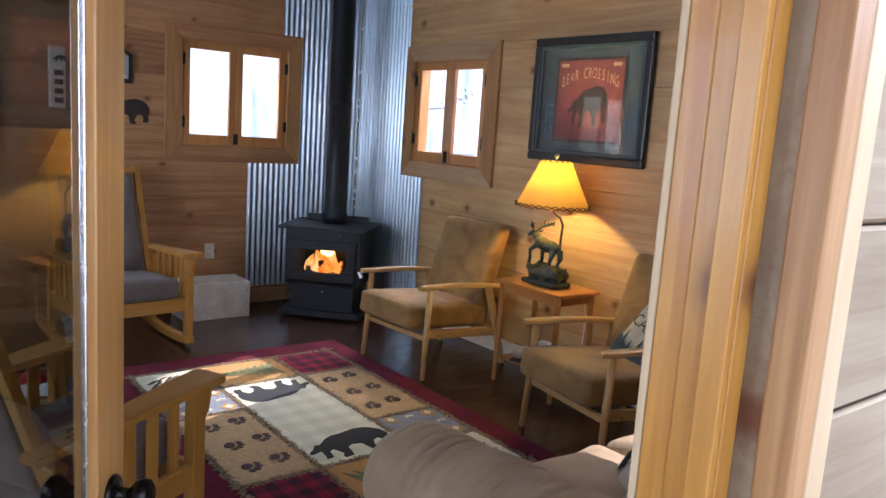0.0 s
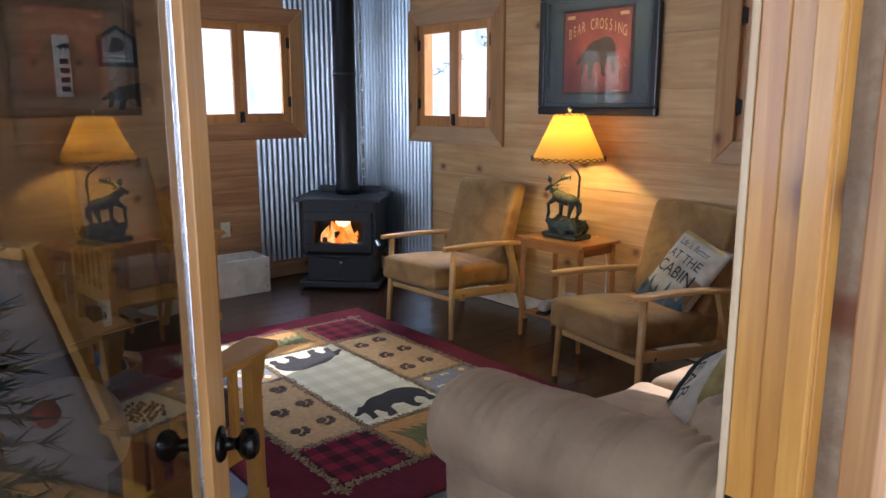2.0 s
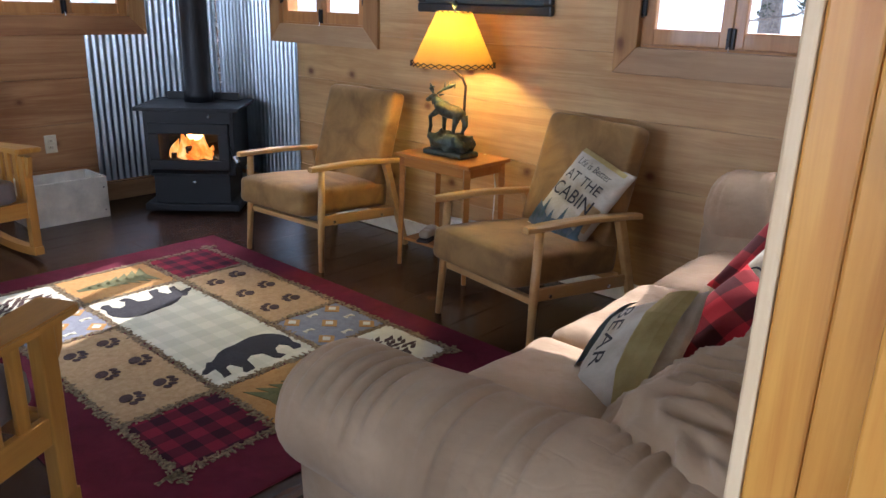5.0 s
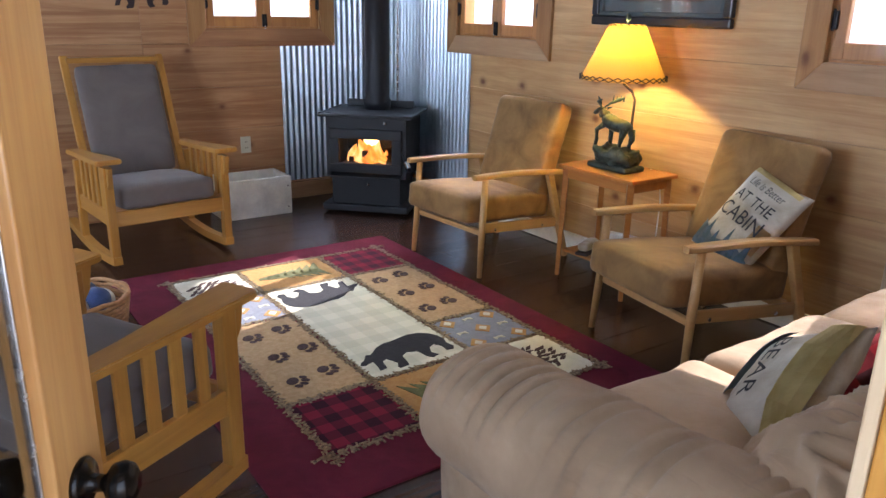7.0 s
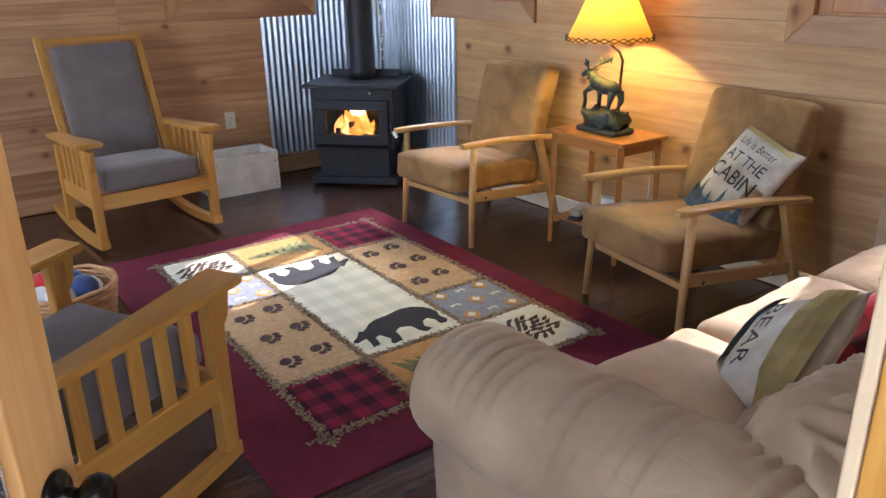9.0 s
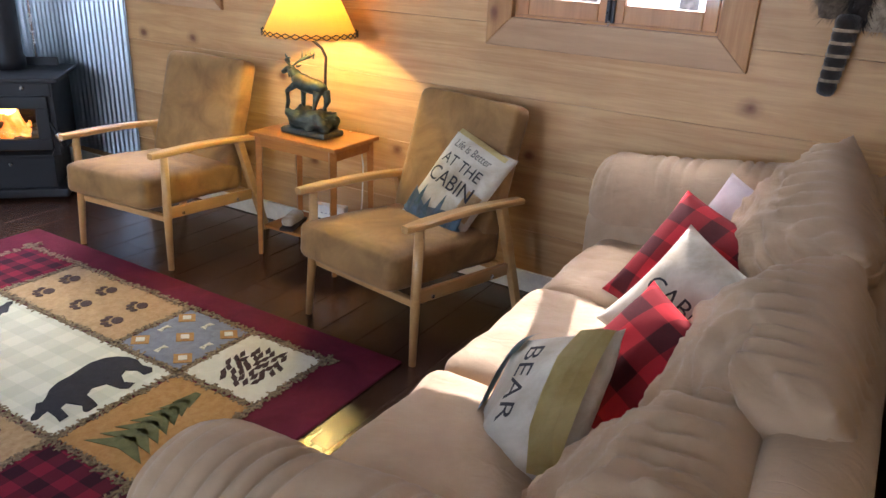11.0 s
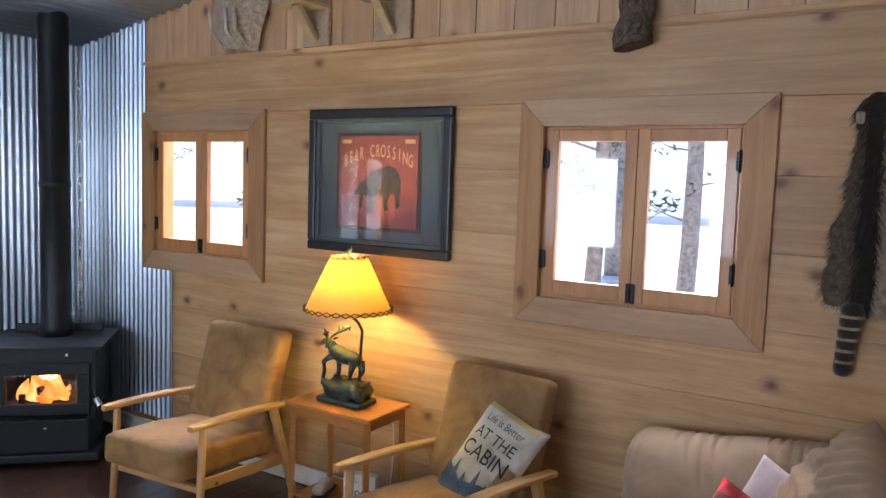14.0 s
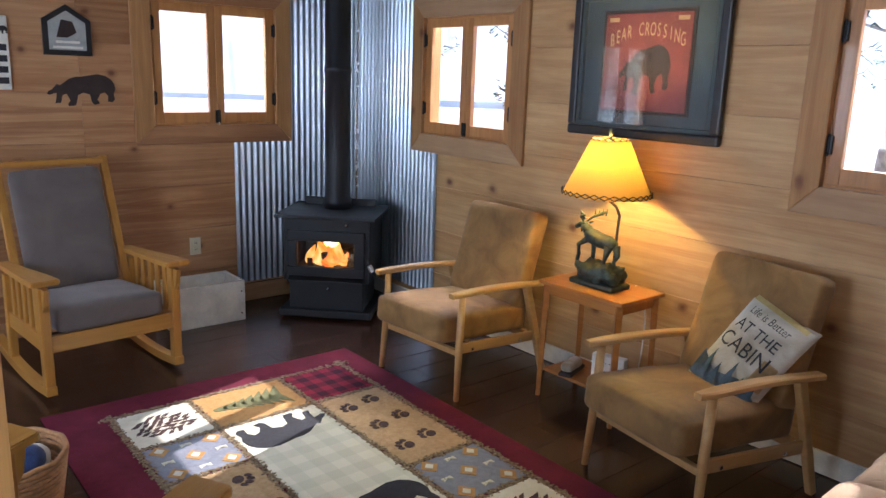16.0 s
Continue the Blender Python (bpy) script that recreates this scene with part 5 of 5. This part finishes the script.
# scatter cushions on the sofa
q = make_pillow("cushion", "pale printed cushion lettered bear, standing on the sofa", orient((-1.64, -4.44, 0.56), (-0.79, 0.02, -0.61), (-0.20, -0.72, 0.62)), 0.37, 0.37, 0.15, pillow_white, 5)
part("lettering", on_pillow(words("BEAR", 0.080, (-0.01, 0.02), 1.05), 0.38, 0.38, 0.15), ink, q, "black lettering")
part("ochre_print", on_pillow(shape([(-0.16, 0.10), (0.17, 0.12), (0.17, 0.185), (-0.17, 0.18)], 0.001), 0.38, 0.38, 0.15, 0.004), ochre_cloth, q, "ochre printed band")
part("forest_print", on_pillow(shape([(-0.18, -0.18), (0.10, -0.18), (0.04, -0.10), (-0.05, -0.13), (-0.10, -0.06), (-0.18, -0.08)], 0.001), 0.38, 0.38, 0.15, 0.004), blue_cloth, q, "dark forest print")
make_pillow("cushion", "red and black buffalo check cushion on the sofa", orient((-1.43, -4.60, 0.56), (-0.57, -0.80, -0.18), (0.55, -0.40, 0.72)), 0.40, 0.40, 0.15, red_plaid, 7, group="check cushions")
q = make_pillow("cushion", "cream cushion with tan corner lettered cabin on the sofa", orient((-1.07, -4.62, 0.60), (-0.30, -0.85, -0.36), (0.50, -0.30, 0.75)), 0.37, 0.37, 0.14, pillow_white, 9)
part("lettering", on_pillow(words("CABIN", 0.075, (-0.02, -0.01), 1.0), 0.37, 0.37, 0.14), ink, q, "black lettering")
part("tan_print", on_pillow(shape([(0.0, -0.18), (0.18, -0.18), (0.18, -0.05), (0.06, -0.08)], 0.001), 0.37, 0.37, 0.14, 0.004), ochre_cloth, q, "tan printed corner")
make_pillow("cushion", "red and black buffalo check cushion near the sofa's end", orient((-0.87, -4.57, 0.64), (-0.40, -0.90, -0.20), (0.50, -0.40, 0.72)), 0.40, 0.40, 0.15, red_plaid, 11, group="check cushions")
q = make_pillow("cushion", "pale pinkish cushion with dark script on the sofa", orient((-0.52, -4.62, 0.635), (-0.40, -0.85, -0.25), (0.40, -0.35, 0.80)), 0.36, 0.36, 0.13, pillow_pink, 13)
for y, w in ((0.03, 0.16), (-0.03, 0.13)):
    part("lettering_bar", on_pillow(shape([(-w / 2, y - 0.012), (w / 2, y - 0.006), (w / 2, y + 0.014), (-w / 2, y + 0.010)], 0.001), 0.38, 0.38, 0.13), ink, q)


# ---- rug ----
rug = thing("rug", (0, 0, 0), 0, "lodge rug with maroon border, bears, paw prints and plaid panels", "rug")
RX0, RX1, RY0, RY1 = -2.54, -0.885, -3.57, -1.245
part("border", box((RX1 - RX0, RY1 - RY0, 0.009), ((RX0 + RX1) / 2, (RY0 + RY1) / 2, 0.0045), 0.003), maroon, rug)
X = (-2.29, -1.92, -1.43, -1.05)
Y = (-3.335, -2.958, -2.17, -1.83, -1.45)
Z = 0.0105


def panel(name, x0, x1, y0, y1, material, label=""):
    g = 0.012
    return part(name, box((x1 - x0 - 2 * g, y1 - y0 - 2 * g, 0.005), ((x0 + x1) / 2, (y0 + y1) / 2, Z), 0.001), material, rug, label)


# mottled bands that frame the panels, ragged at their ends
fr = bmesh.new()
rnd = random.Random(9)
for x0, x1, y0, y1 in ((X[0] - 0.05, X[3] + 0.04, Y[0], Y[0]), (X[0] - 0.04, X[3] + 0.05, Y[4], Y[4]), (X[0], X[3], Y[1], Y[1]), (X[0], X[3], Y[3], Y[3]), (X[0], X[0], Y[0] - 0.05, Y[4] + 0.04),
                       (X[3], X[3], Y[0] - 0.04, Y[4] + 0.05), (X[1], X[1], Y[0], Y[4]), (X[2], X[2], Y[0], Y[4]), (X[0], X[1], Y[2], Y[2]), (X[2], X[3], Y[1] + 0.36, Y[1] + 0.36)):
    length = max(x1 - x0, y1 - y0)
    n = int(length / 0.012)
    for i in range(n):
        f = i / n
        for _ in range(2):
            px, py = x0 + (x1 - x0) * f + rnd.uniform(-0.012, 0.012), y0 + (y1 - y0) * f + rnd.uniform(-0.012, 0.012)
            a, ln = rnd.uniform(0, 3.14), rnd.uniform(0.010, 0.02)
            dx, dy = ln * math.cos(a), ln * math.sin(a)
            bar((px - dx, py - dy, Z + 0.003), (px + dx, py + dy, Z + 0.003), 0.007, 0.003, 0, fr)
ob = part("mottled_band", fr, fringe, rug, "mottled tan and black edging")
tagged(ob, kind="stuff")
panel("white_field", X[1], X[2], Y[1], Y[3], cream_check, "cream field with a faint check")
panel("plaid_panel", X[0], X[1], Y[0], Y[1], rug_plaid, "red and black plaid panel")
panel("plaid_panel", X[2], X[3], Y[3], Y[4], rug_plaid, "red and black plaid panel")
panel("tree_panel", X[1], X[2], Y[0], Y[1], gold_pile)
panel("tree_panel", X[1], X[2], Y[3], Y[4], gold_pile)
panel("cone_panel", X[2], X[3], Y[0], Y[1], cream_pile)
panel("cone_panel", X[0], X[1], Y[3], Y[4], cream_pile)
panel("paw_panel", X[0], X[1], Y[1], Y[2], tan_pile)
panel("paw_panel", X[2], X[3], Y[1] + 0.36, Y[3], tan_pile)
panel("diamond_panel", X[2], X[3], Y[1], Y[1] + 0.36, blue_pile)
panel("diamond_panel", X[0], X[1], Y[2], Y[3], blue_pile)
ZP = Z + 0.0026
for m in (Matrix.Translation((-1.90, -2.92, ZP)) @ Matrix.Diagonal((0.44, 0.28, 1, 1)), Matrix.Translation((-1.45, -1.865, ZP)) @ Matrix.Diagonal((-0.44, -0.28, 1, 1))):
    k = shape(BEAR, 0.002, None, m)
    bmesh.ops.recalc_face_normals(k, faces=k.faces[:])
    part("bear_figure", k, black_pile, rug, "black bear silhouette")


def paw(x, y, a):
    k = bmesh.new()
    for dx, dy, rx, ry in ((0, -0.012, 0.026, 0.022), (-0.032, 0.018, 0.010, 0.015), (-0.012, 0.032, 0.010, 0.016), (0.012, 0.032, 0.010, 0.016), (0.032, 0.018, 0.010, 0.015)):
        shape([(dx + rx * math.cos(t), dy + ry * math.sin(t)) for t in [2 * math.pi * i / 10 for i in range(10)]], 0.002, k)
    k.transform(Matrix.Translation((x, y, ZP)) @ Matrix.Rotation(a, 4, "Z") @ Matrix.Diagonal((1.15, 1.1, 1, 1)))
    part("paw_print", k, brown_pile, rug)


for x0, y0, y1, a in ((X[0], Y[1], Y[2], -2.2), (X[2], Y[1] + 0.36, Y[3], 0.9)):
    for i in range(3):
        for j in range(2):
            paw(x0 + 0.115 + 0.145 * j + 0.02 * (i % 2), y0 + (y1 - y0) * (0.2 + 0.3 * i) + 0.03 * j, a)
for x0, y0, y1 in ((X[2], Y[1], Y[1] + 0.36), (X[0], Y[2], Y[3])):
    for i in range(3):
        for j in range(3):
            cx, cy = x0 + 0.075 + 0.115 * i, y0 + 0.06 + (y1 - y0 - 0.12) / 2 * j
            for r, mt, dz in ((0.045, gold_pile, 0.0), (0.022, cream_pile, 0.0022)):
                if (i + j) % 2 == 0:
                    k = shape([(cx - r, cy), (cx, cy - r * 1.1), (cx + r, cy), (cx, cy + r * 1.1)], 0.002, None, Matrix.Translation((0, 0, ZP + dz)))
                else:
                    k = shape([(cx - r * 0.55, cy - r * 0.3), (cx, cy), (cx + r * 0.55, cy - r * 0.3), (cx + r * 0.55, cy + r * 0.3), (cx, cy + 0.01), (cx - r * 0.55, cy + r * 0.3)], 0.002, None, Matrix.Translation((0, 0, ZP + dz)))
                    mt = cream_pile
                part("diamond", k, mt, rug)
for cx, cy, s in ((-1.675, -3.145, 1), (-1.675, -1.64, -1)):
    k = bmesh.new()
    for i in range(7):
        x0 = -0.18 + 0.048 * i
        hw = 0.12 - 0.014 * i
        shape([(x0, -hw), (x0 + 0.085, -0.012), (x0 + 0.085, 0.012), (x0, hw), (x0 + 0.022, 0)], 0.002, k)
    k.transform(Matrix.Translation((cx, cy, ZP)) @ Matrix.Rotation(0.1 if s > 0 else math.pi, 4, "Z"))
    part("tree_figure", k, green_pile, rug, "moss green fir tree")
for cx, cy in ((-1.24, -3.146), (-2.105, -1.64)):
    k = bmesh.new()
    rnd = random.Random(3)
    for i in range(7):
        for j in range(7):
            x, y = (i - 3) * 0.038 + (j % 2) * 0.019 + rnd.uniform(-0.007, 0.007), (j - 3) * 0.030 + rnd.uniform(-0.006, 0.006)
            if (x / 0.135) ** 2 + (y / 0.105) ** 2 < 1:
                g = rnd.uniform(-0.5, 0.5)
                shape([(-0.026, -0.008), (-0.006, 0.011), (0.026, 0.014), (0.010, -0.002), (-0.004, -0.013)], 0.002, k, Matrix.Translation((x, y, 0)) @ Matrix.Rotation(g, 4, "Z"))
    k.transform(Matrix.Translation((cx, cy, ZP)))
    part("cone_figure", k, brown_pile, rug, "dark pine cone")


# ---- plaques and wall cabinet on the south wall ----
cab = thing("wall_cabinet", (-2.41, SOUTH, 1.60), 0, "narrow dark brown wooden cabinet hung on the wall", "cabinet")
part("body", box((0.18, 0.115, 0.62), (0, 0.0595, 0.31), 0.004), cedar_z, cab)
part("cap", box((0.20, 0.13, 0.03), (0, 0.067, 0.636), 0.005), cedar_x, cab)
for txt, at, w, h, tilt, mt in (("CABIN", (-1.57, 1.985), 0.17, 0.115, 4, slate), ("", (-1.55, 1.865), 0.14, 0.09, -8, grey_paint), ("", (-1.56, 1.755), 0.16, 0.10, 5, grey_paint), ("Place", (-1.57, 1.64), 0.16, 0.11, -3, slate)):
    s = thing("plaque", (at[0], SOUTH + 0.012, at[1]), 0, "small painted wooden plaque from a hanging stack", "sign", "stack of plaques")
    part("board", box((w, 0.022, h), (0, 0.012, 0), 0.003, Matrix.Rotation(radians(tilt), 4, "Y")), mt, s)
    if txt:
        wd = words(txt, 0.055, (0, 0), 0.85)
        wd.transform(Matrix.Translation((0, 0.0245, 0)) @ Matrix.Rotation(radians(180), 4, "Z") @ Matrix.Rotation(radians(90), 4, "X"))
        part("lettering", wd, white_paint, s, "white lettering")
    else:
        part("lettering_bar", box((w * 0.6, 0.002, h * 0.4), (0, 0.0245, 0), 0), white_paint, s)

# ---- trophies above the ledge ----
hideob = thing("mounted_hide", (-0.03, -1.62, 2.42), 0, "pale animal hide hanging above the ledge", "hide")
bm = bmesh.new()
rows = []
for i in range(13):
    f = i / 12
    half = 0.06 + 0.15 * math.sin(math.pi * (0.15 + 0.7 * f))
    rows.append([bm.verts.new((-0.02 - 0.10 * math.sin(math.pi * q) * (1 - 0.5 * f) - 0.01 * noise.noise(Vector((f * 6, q * 5, 1))), (q - 0.5) * 2 * half + 0.02 * math.sin(f * 7), 0.0 + 0.55 * f)) for q in [k / 10 for k in range(11)]])
for r, s in zip(rows, rows[1:]):
    for k in range(10):
        bm.faces.new((r[k], r[k + 1], s[k + 1], s[k]))
rnd = random.Random(2)
part("skin", bm, fur_grey, hideob, smooth=True)
for y in (-0.10, -0.03, 0.09):
    part("antler_tine", rod([(-0.06, y, 0.02), (-0.13, y + 0.03, 0.10), (-0.12, y + 0.05, 0.22)], [0.005, 0.010, 0.012], 8), pillow_white, hideob, smooth=True)
for y, sz in ((-2.16, 0.9), (-2.66, 1.1)):
    sh = thing("bracket_shelf", (-0.02, y, 2.42), 0, "rough barn-wood bracket shelf above the ledge", "shelf", "bracket shelves")
    part("back_board", box((0.025, 0.20 * sz, 0.42), (-0.005, 0, 0.21), 0.004), weathered, sh)
    part("shelf_board", box((0.20, 0.24 * sz, 0.025), (-0.11, 0.02, 0.20), 0.004), weathered, sh)
    part("brace", bar((-0.02, 0, 0.03), (-0.17, 0.0, 0.19), 0.05, 0.035, 0.006), weathered, sh)
lb = rod([(-0.068, -3.90 + 0.008 * math.sin(k * 0.4), 2.30 + 0.0125 * k) for k in range(40)], [0.060 + 0.012 * math.exp(-k / 5) + 0.005 * math.sin(k * 0.6) for k in range(40)], 36)
for v in lb.verts:
    q = Vector((v.co.x * 60, v.co.y * 60, v.co.z * 28))
    away = Vector((v.co.x + 0.068, v.co.y + 3.90, 0)).normalized()
    v.co += away * (0.012 * (1 - 2 * abs(noise.noise(q))) + 0.005 * noise.noise(q * 2.3))
ob = part("bark_piece", lb, hung_bark)
tagged(ob, "upright piece of bark-covered log hung on the wall", "log")


# ---- decorated fir behind the door ----
def make_fir():
    t = thing("decorated_fir", (-3.60, -3.92, 0.0), 0, "small decorated artificial fir standing behind the door", "fir tree")
    part("trunk", rod([(0, 0, 0), (0, 0, 1.75)], [0.03, 0.006], 10), bark, t)
    rnd = random.Random(21)
    bm = bmesh.new()
    for lev in range(15):
        z = 0.28 + lev * 0.10
        reach = 0.42 * (1 - lev / 16)
        for k in range(11):
            a = 2 * math.pi * k / 11 + lev * 0.5 + rnd.uniform(-0.15, 0.15)
            d = Vector((math.cos(a), math.sin(a), -0.25))
            for q in range(44):
                f = rnd.uniform(0.12, 1.0)
                p = d * reach * f + Vector((0, 0, z))
                tip = p + Vector((rnd.uniform(-1, 1), rnd.uniform(-1, 1), rnd.uniform(-0.6, 0.8))) * 0.05 + d * 0.035
                w = Vector((-d.y, d.x, 0.3)) * 0.006
                bm.faces.new((bm.verts.new(p - w), bm.verts.new(p + w), bm.verts.new(tip)))
    part("branches", bm, needles, t)
    for i in range(9):
        a, z = i * 2.1, 0.4 + 0.13 * i
        r = 0.40 * (1 - (z - 0.25) / 1.6)
        part("bauble", ball((r * math.cos(a), r * math.sin(a), z), 0.03), yarn_red if i % 2 else white_paint, t, smooth=True)
    return t


make_fir()


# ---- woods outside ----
# backdrop ring gives off its own light, so the window views turn out near white
m, n, l, b = mat("glowing_snowy_distance")
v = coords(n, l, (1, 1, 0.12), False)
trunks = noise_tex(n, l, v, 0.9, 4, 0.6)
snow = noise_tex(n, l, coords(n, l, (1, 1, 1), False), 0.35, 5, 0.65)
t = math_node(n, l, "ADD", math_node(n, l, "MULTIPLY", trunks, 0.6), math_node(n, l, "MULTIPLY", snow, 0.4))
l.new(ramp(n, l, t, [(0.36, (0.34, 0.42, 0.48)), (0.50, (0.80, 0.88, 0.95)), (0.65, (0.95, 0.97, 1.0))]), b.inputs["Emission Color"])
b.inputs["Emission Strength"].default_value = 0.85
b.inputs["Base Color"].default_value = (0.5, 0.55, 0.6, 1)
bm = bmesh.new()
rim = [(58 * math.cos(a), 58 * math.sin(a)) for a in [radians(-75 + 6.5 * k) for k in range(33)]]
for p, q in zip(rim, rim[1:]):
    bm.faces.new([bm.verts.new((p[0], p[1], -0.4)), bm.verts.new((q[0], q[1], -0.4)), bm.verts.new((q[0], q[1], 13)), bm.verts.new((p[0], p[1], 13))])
tagged(part("backdrop", bm, m), "self-glowing backdrop of a snowy wooded hillside far beyond the windows", "backdrop", kind="structure")


def make_tree(x, y, h, r, seed):
    t = thing("tree", (x, y, -0.32), 0, "bare-limbed pine trunk outside the cabin window", "tree", "trees outside")
    rnd = random.Random(seed)
    pts = [(0.05 * math.sin(k * 1.3 + seed), 0.05 * math.cos(k * 1.1 + seed), h * k / 8) for k in range(9)]
    part("trunk", rod(pts, [r * (1 - 0.09 * k) for k in range(9)], 12), bark, t, smooth=True)
    lm = bmesh.new()
    lf = bmesh.new()
    for k in range(16):
        z = 1.6 + (h - 2) * k / 16
        a = rnd.uniform(0, 6.28)
        ln = rnd.uniform(0.5, 1.5)
        p = Vector((0, 0, z))
        q1 = p + Vector((math.cos(a), math.sin(a), 0.15)) * ln * 0.5
        q2 = p + Vector((math.cos(a + 0.2), math.sin(a + 0.2), 0.35)) * ln
        rod([p, q1, q2], [0.02, 0.012, 0.004], 6, lm)
        for _ in range(22):
            f = rnd.uniform(0.4, 1.0)
            c = p.lerp(q2, f) + Vector((rnd.uniform(-1, 1), rnd.uniform(-1, 1), rnd.uniform(-1, 1))) * 0.16
            for _ in range(3):
                d = Vector((rnd.uniform(-1, 1), rnd.uniform(-1, 1), rnd.uniform(-1, 1))).normalized() * 0.10
                w = d.orthogonal().normalized() * 0.018
                lf.faces.new((lf.verts.new(c - w), lf.verts.new(c + w), lf.verts.new(c + d)))
    part("limbs", lm, bark, t)
    part("needle_clumps", lf, needles, t)


for i, (x, y, h, r) in enumerate(((5.4, -1.75, 9, 0.11), (7.7, -2.25, 10, 0.14), (9.5, 4.6, 11, 0.2), (11, -3.5, 12, 0.22), (4.8, 2.9, 9, 0.14), (3.0, 6.0, 10, 0.18), (-1.5, 9, 11, 0.2), (13, 6, 12, 0.25), (7, 9, 12, 0.22), (14, 1.0, 13, 0.25))):
    make_tree(x, y, h, r, i)


# ---- boards, plank by plank ----
def board(name, corner, size, inward, material, parent, chamfer=0.003):
    """A wall or floor board with eased front edges: corner and size span its back, inward is its face."""
    n3 = Vector(inward)
    lo = Vector(corner)
    hi = lo + Vector(size)
    ax = max(range(3), key=lambda i: abs(n3[i]))
    a, b = [i for i in range(3) if i != ax]
    front = hi[ax] if n3[ax] > 0 else lo[ax]
    back = lo[ax] if n3[ax] > 0 else hi[ax]
    step = chamfer if n3[ax] > 0 else -chamfer
    rings = []
    for d, g in ((back, 0.0), (front - step, 0.0), (front, chamfer)):
        ring = []
        for p, q in ((lo[a] + g, lo[b] + g), (hi[a] - g, lo[b] + g), (hi[a] - g, hi[b] - g), (lo[a] + g, hi[b] - g)):
            v = [0.0, 0.0, 0.0]
            v[ax], v[a], v[b] = d, p, q
            ring.append(v)
        rings += ring
    faces = [(8, 9, 10, 11)]
    for s in (0, 4):
        faces += [(s + k, s + (k + 1) % 4, s + 4 + (k + 1) % 4, s + 4 + k) for k in range(4)]
    me = bpy.data.meshes.new(name)
    me.from_pydata(rings, [], faces)
    bm = bmesh.new()
    bm.from_mesh(me)
    bmesh.ops.recalc_face_normals(bm, faces=bm.faces[:])
    bm.to_mesh(me)
    bm.free()
    me.materials.append(material)
    ob = new(name, me)
    ob.parent = parent
    return ob


def clad(parent, axis, face, sign, u0, u1, holes, rows, material, breaks=()):
    """Horizontal boards over a wall: axis is the one along it (0 or 1), face the finished plane."""
    for z0, z1 in rows:
        near = [h for h in holes if h[3] > z0 + 0.004 and h[2] < z1 - 0.004]
        cuts = sorted({u0, u1, *[c for c in breaks if u0 < c < u1 and not any(h[0] - 0.1 < c < h[1] + 0.1 for h in near)], *[h[k] for h in near for k in (0, 1)]})
        for a, b in zip(cuts, cuts[1:]):
            spans = [(z0, z1)]
            for h in near:
                if h[0] <= a + 0.001 and h[1] >= b - 0.001:
                    spans = [(lo, hi) for s in spans for lo, hi in ((s[0], min(s[1], h[2])), (max(s[0], h[3]), s[1])) if hi - lo > 0.01]
            for lo, hi in spans:
                corner, size, nrm = [0, 0, lo + 0.0007], [0, 0, hi - lo - 0.0014], [0, 0, 0]
                corner[axis], size[axis] = a + 0.0006, b - a - 0.0012
                size[1 - axis] = SKIN - 0.001
                corner[1 - axis] = face if sign < 0 else face - SKIN + 0.001
                nrm[1 - axis] = sign
                board("board", corner, size, nrm, material, parent, 0.0018)


def rows_from(z, step, top):
    out = []
    while z < top:
        out.append((z, z + step))
        z += step
    return out


hA = [(-b, -a, c, d) for a, b, c, d in HOLES_A]
hB = [(-b, -a, c, d) for a, b, c, d in HOLES_B]
hC = [(-b, -a, c, d) for a, b, c, d in HOLES_C]
clad(wall_a, 0, 0.0, -1, WEST, 0.0, hA, rows_from(-0.03, 0.295, 2.9), pine_x, (-1.95, -3.3))
clad(wall_b, 1, 0.0, -1, SOUTH, 0.0, hB, [(0.2985 * k, 0.2985 * (k + 1)) for k in range(8)], pine_y)
clad(wall_c, 0, SOUTH, 1, WEST, 0.0, hC, rows_from(0.0, 0.295, 3.2), pine_pale)
clad(wall_d, 1, WEST, 1, SOUTH, 0.0, [(-b, -a, c, d) for a, b, c, d in HOLES_D], [(0.0, 1.0), (1.0, 2.1), (2.1, 3.5)], pine_y)
# upright boards above the ledge
for k in range(22):
    y0 = -0.72 - 0.2 * k
    board("upright_board", (0.0 - 0.004, y0 - 0.197, 2.42), (0.022, 0.197, 1.1), (-1, 0, 0), pine_up, wall_b)
board("ledge_board", (-0.028, -5.1, 2.396), (0.027, 4.38, 0.022), (0, 0, 1), pine_y, wall_b)
board("corner_strip", (-0.028, -5.118, 0.1), (0.027, 0.03, 2.9), (-1, 0, 0), pine_z, wall_b)
# outside siding boards
for k in range(12):
    board("siding_board", (-2.475, -5.222, -0.1 + 0.25 * k), (2.6, 0.018, 0.246), (0, -1, 0), weathered, siding, 0.006)
# floor planks
rnd = random.Random(5)
for r in range(29):
    y0 = -5.1 + 0.1775 * r
    x = -5.3 - rnd.uniform(0, 1.1)
    while x < 0:
        x1 = min(0.0, x + 1.22)
        a = max(x, -5.3)
        if x1 - a > 0.05:
            board("floor_plank", (a + 0.0005, y0, -0.014), (x1 - a - 0.001, 0.1765, 0.014), (0, 0, 1), floor_wood, floor, 0.0012)
        x = x1
